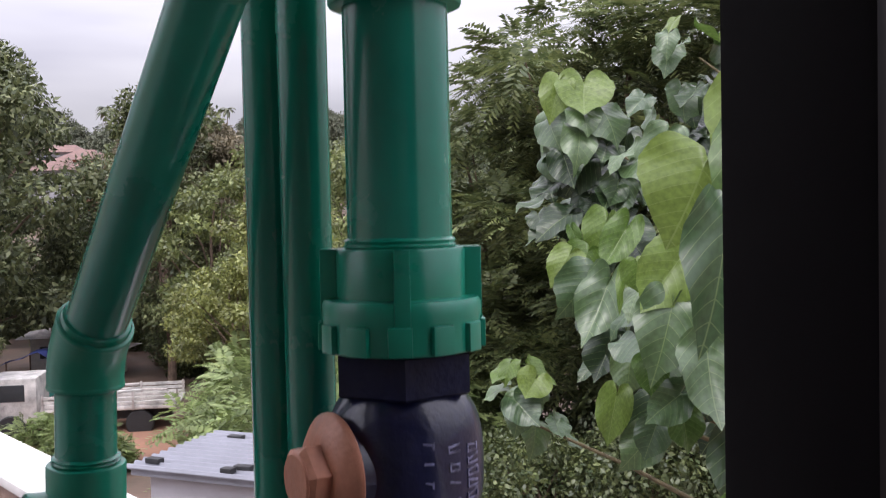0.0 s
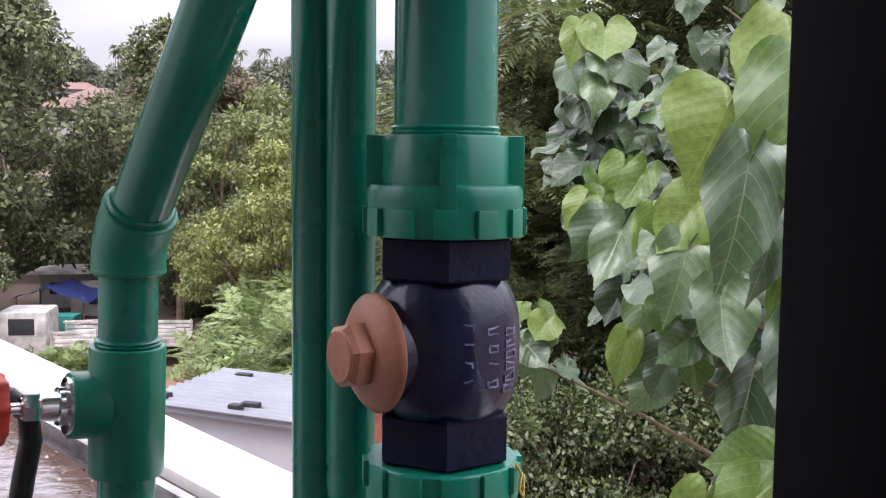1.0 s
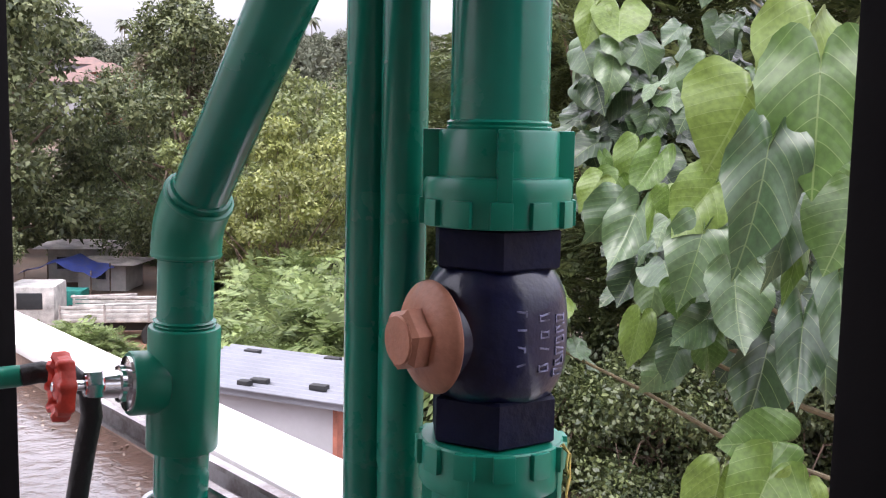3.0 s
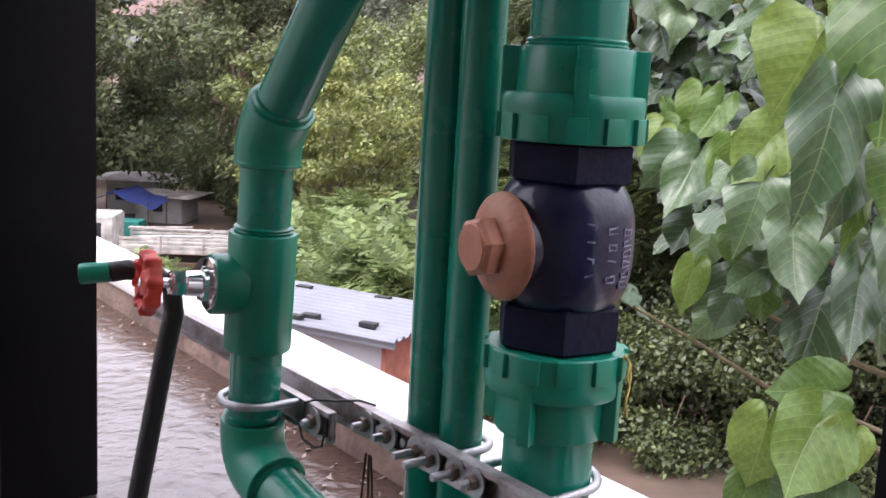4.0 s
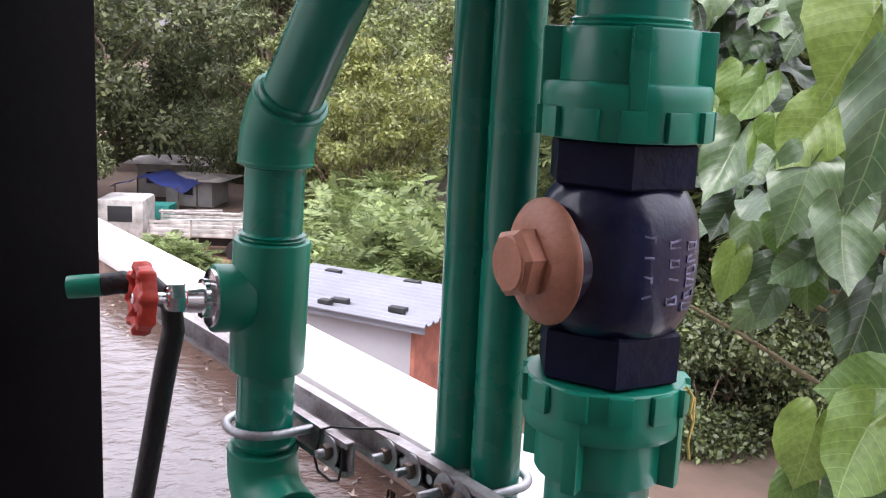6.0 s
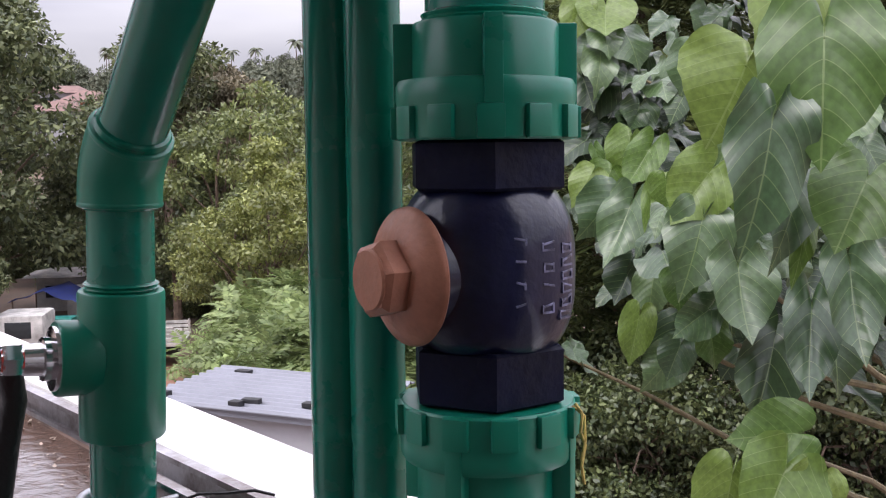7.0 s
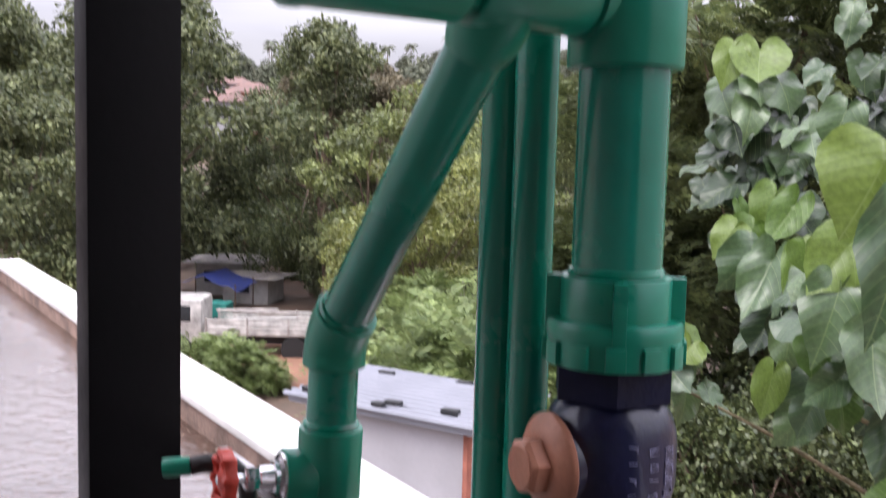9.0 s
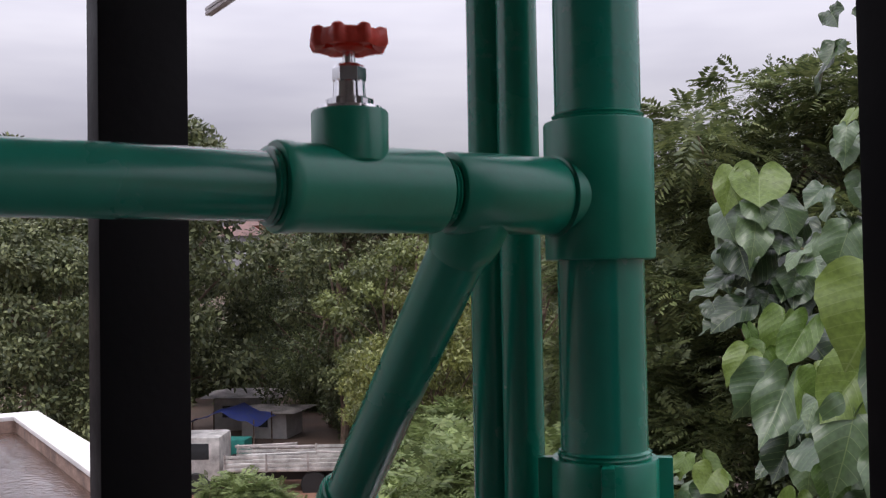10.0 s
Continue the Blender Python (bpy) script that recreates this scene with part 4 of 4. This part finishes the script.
# ---- parked lorry, stalls, houses ----
def lorry(m):
    t = thing("flatbed_lorry", "dusty white flatbed lorry parked on red soil", "lorry", m)
    cab = part("cab", box(-2.7, -1.25, -0.85, 0.85, 0.55, 1.95, bevel=0.12), TRUCKWHITE, t)
    part("windscreen", box(-2.73, -2.6, -0.7, 0.7, 1.25, 1.8, bevel=0.03), GLASS, cab)
    part("side_window", box(-2.35, -1.6, -0.87, -0.84, 1.25, 1.75, bevel=0.01), GLASS, cab)
    part("bumper", box(-2.8, -2.6, -0.85, 0.85, 0.45, 0.7, bevel=0.03), YARN, cab)
    bed = part("load_bed", box(-1.15, 2.9, -0.95, 0.95, 0.85, 1.0, bevel=0.02), TRUCKWHITE, t)
    rng = random.Random(21)
    for side in (-0.97, 0.94):
        for k in range(4):
            z = 0.88 + 0.13 * k
            part("plank", box(-1.12, 2.88, side, side + 0.03, z, z + 0.1, bevel=0.008), TRUCKWHITE, bed)
        for x in (-1.1, 0.2, 1.5, 2.8):
            part("stake", box(x, x + 0.06, side - 0.03, side, 0.85, 1.42, bevel=0.005), RUSTY, bed)
    for k in range(9):
        x, y, a = rng.uniform(-0.4, 1.6), rng.uniform(-0.7, 0.7), rng.uniform(-0.25, 0.25)
        part("batten", tube([(x - 1.0, y - a, 1.05 + 0.05 * k), (x + 1.1, y + a, 1.05 + 0.05 * k + rng.uniform(-.1, .15))], 0.045, 6), RUSTY if k % 3 else TRUCKWHITE, bed)
    part("chassis", box(-2.4, 2.6, -0.4, 0.4, 0.5, 0.8), RUBBER, t)
    for x in (-2.0, 1.7):
        for y in (-0.82, 0.82):
            w = part("wheel", lathe([(0.2, -0.11), (0.38, -0.11), (0.42, -0.07), (0.42, 0.07), (0.38, 0.11), (0.2, 0.11)], 28, Matrix.Translation((x, y, 0.42)) @ pose(0, 0, 0, 90, 0, 0)), RUBBER, t)
            part("rim", lathe([(0.21, -0.09), (0.22, 0.0), (0.21, 0.09)], 20, Matrix.Translation((x, y, 0.42)) @ pose(0, 0, 0, 90, 0, 0)), ZINC, w)


lorry(Matrix.Translation((-6.85, 21.8, GRADE)) @ pose(0, 0, 0, 0, 0, 6) @ Matrix.Scale(0.72, 4))
soil = material("red_soil", (0.26, 0.135, 0.09), 0.95, vary=0.25, scale=0.8, bump=0.5, bump_scale=5.0)
bm = bmesh.new()
ring = [bm.verts.new((-5.6 + 3.6 * (1 + .25 * math.sin(3 * a)) * math.cos(a), 20.6 + 2.2 * math.sin(a), GRADE + 0.13)) for a in [2 * math.pi * k / 40 for k in range(40)]]
bm.faces.new(ring)
solid("soil_patch", bm, soil, "patch of bare red soil", "soil", "structure", smooth=False)
stall = thing("tarpaulin_stall", "market stall under a blue tarpaulin", "stall", Matrix.Translation((-9.4, 27.2, GRADE - 0.12)) @ Matrix.Diagonal((0.52, 0.8, 0.8, 1)))
bm = bmesh.new()
g = [[bm.verts.new((-1.9 + 3.8 * i / 8, -1.3 + 2.6 * j / 6, 1.75 - 0.9 * abs(i / 8 - 0.45) + 0.06 * math.sin(i * 2 + j))) for i in range(9)] for j in range(7)]
for j in range(6):
    for i in range(8):
        bm.faces.new((g[j][i], g[j][i + 1], g[j + 1][i + 1], g[j + 1][i]))
bmesh.ops.solidify(bm, geom=bm.faces[:], thickness=0.03)
part("tarpaulin", bm, TARP, stall, "sagging blue sheet")
for x in (-1.7, 1.7):
    for y in (-1.1, 1.1):
        part("pole", tube([(x, y, 0), (x, y, 1.45)], 0.04, 8), BARK, stall)
cart = thing("handcart", "teal painted cargo cart beside the stall", "cart", Matrix.Translation((-8.9, 25.0, GRADE)) @ Matrix.Scale(0.65, 4))
part("box", box(-1.0, 1.0, -0.5, 0.5, 0.4, 1.15, bevel=0.04), TEAL, cart)
for x in (-0.6, 0.6):
    part("wheel", lathe([(0.1, -0.05), (0.28, -0.05), (0.3, 0.0), (0.28, 0.05), (0.1, 0.05)], 20, Matrix.Translation((x, -0.5, 0.3)) @ pose(0, 0, 0, 90, 0, 0)), RUBBER, cart)


def hut(x, y, z, w, d, h, turn, roof_mat, wall_mat, label, rise=0.9, wins=3):
    t = thing("house", label, "house", Matrix.Translation((x, y, z)) @ pose(0, 0, 0, 0, 0, turn), "houses")
    part("wall", box(-w / 2, w / 2, -d / 2, d / 2, -3.0, h), wall_mat, t)
    bm = bmesh.new()
    o = 0.4
    v = [bm.verts.new(p) for p in ((-w / 2 - o, -d / 2 - o, h), (w / 2 + o, -d / 2 - o, h), (w / 2 + o, d / 2 + o, h), (-w / 2 - o, d / 2 + o, h), (-w / 2 + d * 0.25, 0, h + rise), (w / 2 - d * 0.25, 0, h + rise))]
    for q in ((0, 1, 5, 4), (1, 2, 5), (2, 3, 4, 5), (3, 0, 4), (3, 2, 1, 0)):
        bm.faces.new([v[i] for i in q])
    part("roof", bm, roof_mat, t, smooth=False)
    for k in range(wins):
        cx = -w / 2 + w * (k + 0.5) / wins
        wd = part("window", box(cx - w * 0.12, cx + w * 0.12, -d / 2 - 0.06, -d / 2 + 0.02, h * 0.35, h * 0.78), WHITEWALL, t)
        part("pane", box(cx - w * 0.1, cx + w * 0.1, -d / 2 - 0.08, -d / 2 - 0.05, h * 0.4, h * 0.74), GLASS, wd)


hut(-28.9, 88, 2.1, 4.6, 4, 2.2, 10, ROOFTILE, WHITEWALL, "pale hillside house with a red tiled roof", 1.0)
hut(-27.4, 92, 3.4, 3.6, 4, 2.0, -15, ROOFTILE, REDWALL, "upper hillside house with a red tiled roof", 1.0, 2)
hut(-30.3, 95, 4.7, 4, 4, 1.6, 5, ROOFTILE, WHITEWALL, "higher hillside house with a faded tiled roof", 0.8)
hut(-10.5, 32, GRADE, 1.9, 1.6, 1.1, 8, RUSTY, WALL, "low shed with a weathered sheet roof", 0.2, 2)
hut(-9.2, 30.5, GRADE, 1.5, 1.4, 0.8, -6, RUSTY, WALL, "small lean-to with a weathered sheet roof", 0.15, 1)
hut(-2.0, 28, GRADE, 2.0, 2.0, 2.4, -20, RUSTY, WHITEWALL, "small pale house among the trees", 0.6, 2)


# ---- broad-leaved tree beside the roof ----
OUTLINE = ((0, 0.96), (4, 0.88), (10, 0.8), (22, 0.74), (40, 0.7), (65, 0.66), (90, 0.61), (118, 0.55), (142, 0.46), (160, 0.36), (172, 0.25), (180, 0.12))


def leaf_mesh(name, mat, fold, curl, wave, wide, seed):
    """Heart-shaped leaf, 1 long from stalk to tip, hanging from the origin towards -z and facing -y."""
    deg, rad = [p[0] for p in OUTLINE], [p[1] for p in OUTLINE]
    bm = bmesh.new()
    uvl = bm.loops.layers.uv.new("UVMap")
    uvs, rings = {}, []
    centre = bm.verts.new((0, 0, 0))
    uvs[centre] = (0.0, 0.0)
    na = 37
    for j in range(1, 7):
        ring = []
        for i in range(na):
            ph = -179 + 358 * i / (na - 1)
            q = float(np.interp(abs(ph), deg, rad)) * (j / 6) * (1 + 0.015 * math.sin(7 * ph * 0.05 + seed))
            x, z = wide * q * math.sin(radians(ph)), -q * math.cos(radians(ph))
            y = -fold * abs(x) * 0.8 + curl * 0.5 * z * abs(z) * (-1 if z < 0 else 0.6) + fold * 0.9 * x * x + wave * 0.035 * (j / 6) ** 3 * math.sin(radians(ph) * 5 + seed * 2.1)
            v = bm.verts.new((x, y, z))
            uvs[v] = (x, -z)
            ring.append(v)
        rings.append(ring)
    for i in range(na - 1):
        bm.faces.new((centre, rings[0][i], rings[0][i + 1]))
    for p, q in zip(rings, rings[1:]):
        for i in range(na - 1):
            bm.faces.new((p[i], q[i], q[i + 1], p[i + 1]))
    tube([(0, 0.004, -0.02), (0.02, 0.07, 0.12), (0.05, 0.2, 0.3)], 0.013, 5, bm, 0.009)
    for f in bm.faces:
        f.smooth = True
        for lp in f.loops:
            lp[uvl].uv = uvs.get(lp.vert, (0.0, 0.5))
    me = bpy.data.meshes.new(name)
    bm.to_mesh(me)
    bm.free()
    me.materials.append(mat)
    return me


LEAVES = {
    "g": [leaf_mesh("leaf", LEAF_GREEN, 0.3, 0.4, 2.2, 0.86, 1), leaf_mesh("leaf", LEAF_GREEN, 0.6, -0.3, 2.4, 0.8, 2), leaf_mesh("leaf", LEAF_GREEN, -0.25, 0.7, 2.4, 0.9, 3), leaf_mesh("leaf", LEAF_GREEN, 0.15, 0.8, 3.0, 0.82, 9)],
    "l": [leaf_mesh("leaf", LEAF_LIME, 0.25, 0.45, 1.6, 0.95, 4), leaf_mesh("leaf", LEAF_LIME, 0.65, -0.35, 1.8, 0.85, 5), leaf_mesh("leaf", LEAF_LIME, -0.3, 0.6, 2.0, 0.98, 10)],
    "m": [leaf_mesh("leaf", LEAF_MID, 0.3, 0.4, 1.6, 0.92, 11), leaf_mesh("leaf", LEAF_MID, 0.5, 0.3, 2.0, 0.9, 12)],
    "d": [leaf_mesh("leaf", LEAF_SHADED, 0.35, 0.4, 2.2, 0.82, 6), leaf_mesh("leaf", LEAF_SHADED, 0.6, -0.4, 2.4, 0.78, 7)],
}
broad = thing("broadleaf_tree", "tree with large heart-shaped glossy green leaves", "tree", pose(0, 0, 0, 0, 0, -1.35))
bt = random.Random(5)


def leaf(kind, x, y, z, size, roll, wide=1.0, yaw=0.0, tilt=0.0):
    ob = new("leaf", bt.choice(LEAVES[kind]))
    ob.parent = broad
    ob.matrix_basis = Matrix.Translation((x, y, z)) @ pose(0, 0, 0, tilt, 0, yaw) @ pose(0, 0, 0, 0, roll, 0) @ Matrix.Diagonal((size * wide, size, size, 1))
    return ob


# leaves that stand out singly: kind, stalk end, length, roll, width
SINGLE = (
    ("l", 0.647, 1.466, 0.285, 0.204, 26, 1.05), ("l", 0.821, 1.58, 0.439, 0.293, 23, 0.69), ("m", 0.775, 1.379, 0.333, 0.316, 1, 0.7), ("g", 0.656, 1.336, 0.15, 0.291, 12, 0.57),
    ("l", 0.762, 2.119, 0.046, 0.213, 38, 0.83), ("g", 0.728, 2.068, -0.091, 0.238, 18, 0.76), ("g", 0.817, 2.02, -0.219, 0.234, 7, 0.83), ("g", 0.737, 2.068, -0.337, 0.153, 63, 0.78),
    ("g", 0.821, 1.62, 0.023, 0.231, 27, 0.52), ("m", 0.918, 1.492, 0.036, 0.204, 23, 0.91), ("g", 0.979, 1.924, -0.317, 0.285, 7, 0.51), ("d", 0.915, 2.022, -0.425, 0.309, 27, 0.6),
    ("g", 1.035, 1.825, -0.192, 0.274, 3, 0.61), ("l", 0.657, 2.516, -0.424, 0.178, 11, 0.55), ("g", 0.641, 2.916, -0.055, 0.205, 41, 0.87), ("g", 0.704, 2.887, -0.089, 0.279, 16, 0.64),
    ("l", 0.58, 2.964, 0.03, 0.148, 32, 0.73), ("l", 0.654, 2.986, 0.038, 0.132, 27, 1.04), ("l", 0.802, 3.02, 0.114, 0.228, 29, 0.57), ("l", 0.718, 2.618, -0.059, 0.215, 6, 0.32),
    ("l", 0.849, 4.121, 0.793, 0.235, 6, 1.43), ("g", 0.941, 4.073, 0.653, 0.196, -11, 1.15), ("g", 0.812, 4.04, 0.562, 0.237, 16, 0.74), ("l", 0.724, 4.118, 0.795, 0.213, 14, 0.67),
    ("l", 0.854, 2.221, 0.001, 0.145, 6, 0.61), ("m", 0.676, 2.117, -0.249, 0.108, 8, 0.92), ("m", 0.772, 2.119, -0.4, 0.125, -7, 0.86), ("m", 0.824, 1.72, 0.071, 0.102, 23, 1.1),
    ("l", 0.855, 1.651, 0.01, 0.249, 18, 0.29), ("g", 0.767, 2.519, -0.551, 0.163, 49, 0.8), ("g", 0.763, 2.419, -0.5, 0.127, 20, 0.87), ("g", 0.774, 2.819, -0.339, 0.153, 7, 0.81),
    ("d", 1.115, 2.127, -0.393, 0.227, 4, 0.79), ("d", 0.808, 2.62, -0.475, 0.19, 17, 0.8), ("l", 0.741, 3.068, 0.151, 0.198, 24, 0.66), ("m", 0.607, 3.015, 0.117, 0.103, -17, 0.44),
    ("d", 1.133, 2.027, -0.048, 0.203, -4, 0.78), ("m", 0.779, 1.619, 0.209, 0.158, -27, 0.6), ("l", 0.761, 1.518, -0.615, 0.226, 37, 0.91), ("l", 0.657, 1.556, -0.636, 0.185, 10, 0.71),
    ("m", 0.811, 1.6, -0.543, 0.168, 81, 0.84), ("g", 0.793, 1.499, -0.748, 0.186, 54, 1.02), ("l", 0.841, 1.52, -0.633, 0.137, 27, 0.83), ("m", 0.649, 1.616, -0.796, 0.145, 14, 0.63),
    ("m", 0.816, 1.62, -0.622, 0.185, -9, 0.63),
)
for row in SINGLE:
    kind, x, y, z, size, roll, wide = row
    wide = min(wide * 1.12, 1.25)
    leaf(kind, x, y, z, size * 0.94, roll, wide, bt.uniform(-20, 20), bt.uniform(-36, -8))


def cluster(cx, cy, cz, r, n, size, kinds, drop=1.0):
    """Tuft of leaves that droop round a shoot tip; young bright ones on top, in most tufts shade-coloured ones below.
    """
    for k in range(n):
        a, q, h = bt.uniform(0, 2 * math.pi), math.sqrt(bt.uniform(0.05, 1)), bt.uniform(-1, 1)
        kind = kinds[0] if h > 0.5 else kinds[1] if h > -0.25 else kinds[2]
        x, y, z = cx + r * q * math.cos(a), cy + r * q * math.sin(a) * 0.9, cz + r * h * drop
        out = math.degrees(math.atan2(x - cx, -(y - cy)))
        leaf(kind, x, y, z, size * bt.uniform(0.55, 0.95), bt.uniform(-40, 40), bt.uniform(0.9, 1.2), max(-60, min(60, out * 0.5)) + bt.uniform(-25, 25), bt.uniform(-62, 2))


# tufts of d leaves are dark filler, painting the shaded gaps between leaves
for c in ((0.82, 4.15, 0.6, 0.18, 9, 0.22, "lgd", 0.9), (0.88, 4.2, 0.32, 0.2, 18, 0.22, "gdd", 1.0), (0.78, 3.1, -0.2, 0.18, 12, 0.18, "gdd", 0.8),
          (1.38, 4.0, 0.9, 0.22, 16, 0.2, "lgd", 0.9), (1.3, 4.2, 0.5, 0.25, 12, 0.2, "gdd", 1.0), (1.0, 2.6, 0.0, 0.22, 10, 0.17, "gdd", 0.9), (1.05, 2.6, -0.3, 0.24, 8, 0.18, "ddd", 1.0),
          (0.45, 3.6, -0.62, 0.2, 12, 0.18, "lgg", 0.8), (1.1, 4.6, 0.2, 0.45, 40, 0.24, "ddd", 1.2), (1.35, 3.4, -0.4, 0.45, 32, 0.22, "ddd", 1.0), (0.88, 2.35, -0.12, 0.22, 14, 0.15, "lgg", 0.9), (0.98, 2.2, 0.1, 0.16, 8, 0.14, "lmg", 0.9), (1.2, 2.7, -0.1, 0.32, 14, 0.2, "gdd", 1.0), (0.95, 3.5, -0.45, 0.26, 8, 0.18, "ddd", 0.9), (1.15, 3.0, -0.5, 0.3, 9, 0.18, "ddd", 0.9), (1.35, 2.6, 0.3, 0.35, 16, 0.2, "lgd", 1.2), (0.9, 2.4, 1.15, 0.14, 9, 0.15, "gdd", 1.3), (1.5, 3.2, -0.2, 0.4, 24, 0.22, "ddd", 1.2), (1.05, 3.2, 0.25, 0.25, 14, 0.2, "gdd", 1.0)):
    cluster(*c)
bm = tube([(2.4, 3.6, GRADE - 0.1), (2.32, 3.5, -3.0), (2.28, 3.45, -1.5), (2.2, 3.4, -0.3), (2.15, 3.4, 1.2)], 0.09, 12, None, 0.03)
part("trunk", bm, BARK, broad)
for tip, k in (((0.84, 4.15, 0.55), -0.2), ((0.72, 3.1, -0.1), -0.9), ((1.38, 4.0, 0.9), 0.1), ((0.8, 2.1, -0.2), -1.0), ((0.72, 1.4, 0.2), -0.7), ((0.45, 3.6, -0.7), -1.5), ((0.85, 1.6, -0.6), -1.4), ((0.62, 2.6, -0.42), -0.9), ((0.66, 2.9, -0.5), -1.1)):
    a, b = Vector((2.22, 3.42, k)), Vector(tip)
    mid = a.lerp(b, 0.5) + Vector((0.05, 0.03, -0.08))
    part("branch", tube([a, a.lerp(mid, 0.5) + Vector((0, 0, -0.03)), mid, mid.lerp(b, 0.5) + Vector((0, 0, 0.02)), b], 0.02, 7, None, 0.005), TWIG, broad)

# leaf litter and flakes in the dirt along the parapet
lit = random.Random(8)
bm = bmesh.new()
for k in range(170):
    u, m = lit.uniform(-2.6, -0.2), 0.21 - abs(lit.gauss(0, 0.075))
    w, h, a = lit.uniform(0.003, 0.009), lit.uniform(0.002, 0.005), lit.uniform(0, 6.28)
    c = Vector((u, m, FLOOR + 0.0015))
    dx, dy = Vector((math.cos(a), math.sin(a), 0.1)), Vector((-math.sin(a), math.cos(a), 0.15))
    bm.faces.new([bm.verts.new(K @ (c + p)) for p in (-dx * w, dy * h, dx * w + Z * 0.002, -dy * h)])
solid("leaf_litter", bm, material("dry_leaf_flakes", (0.34, 0.27, 0.22), 0.8, vary=0.5, scale=20.0), "dry leaf flakes and grit along the parapet", "litter", "stuff", smooth=False)
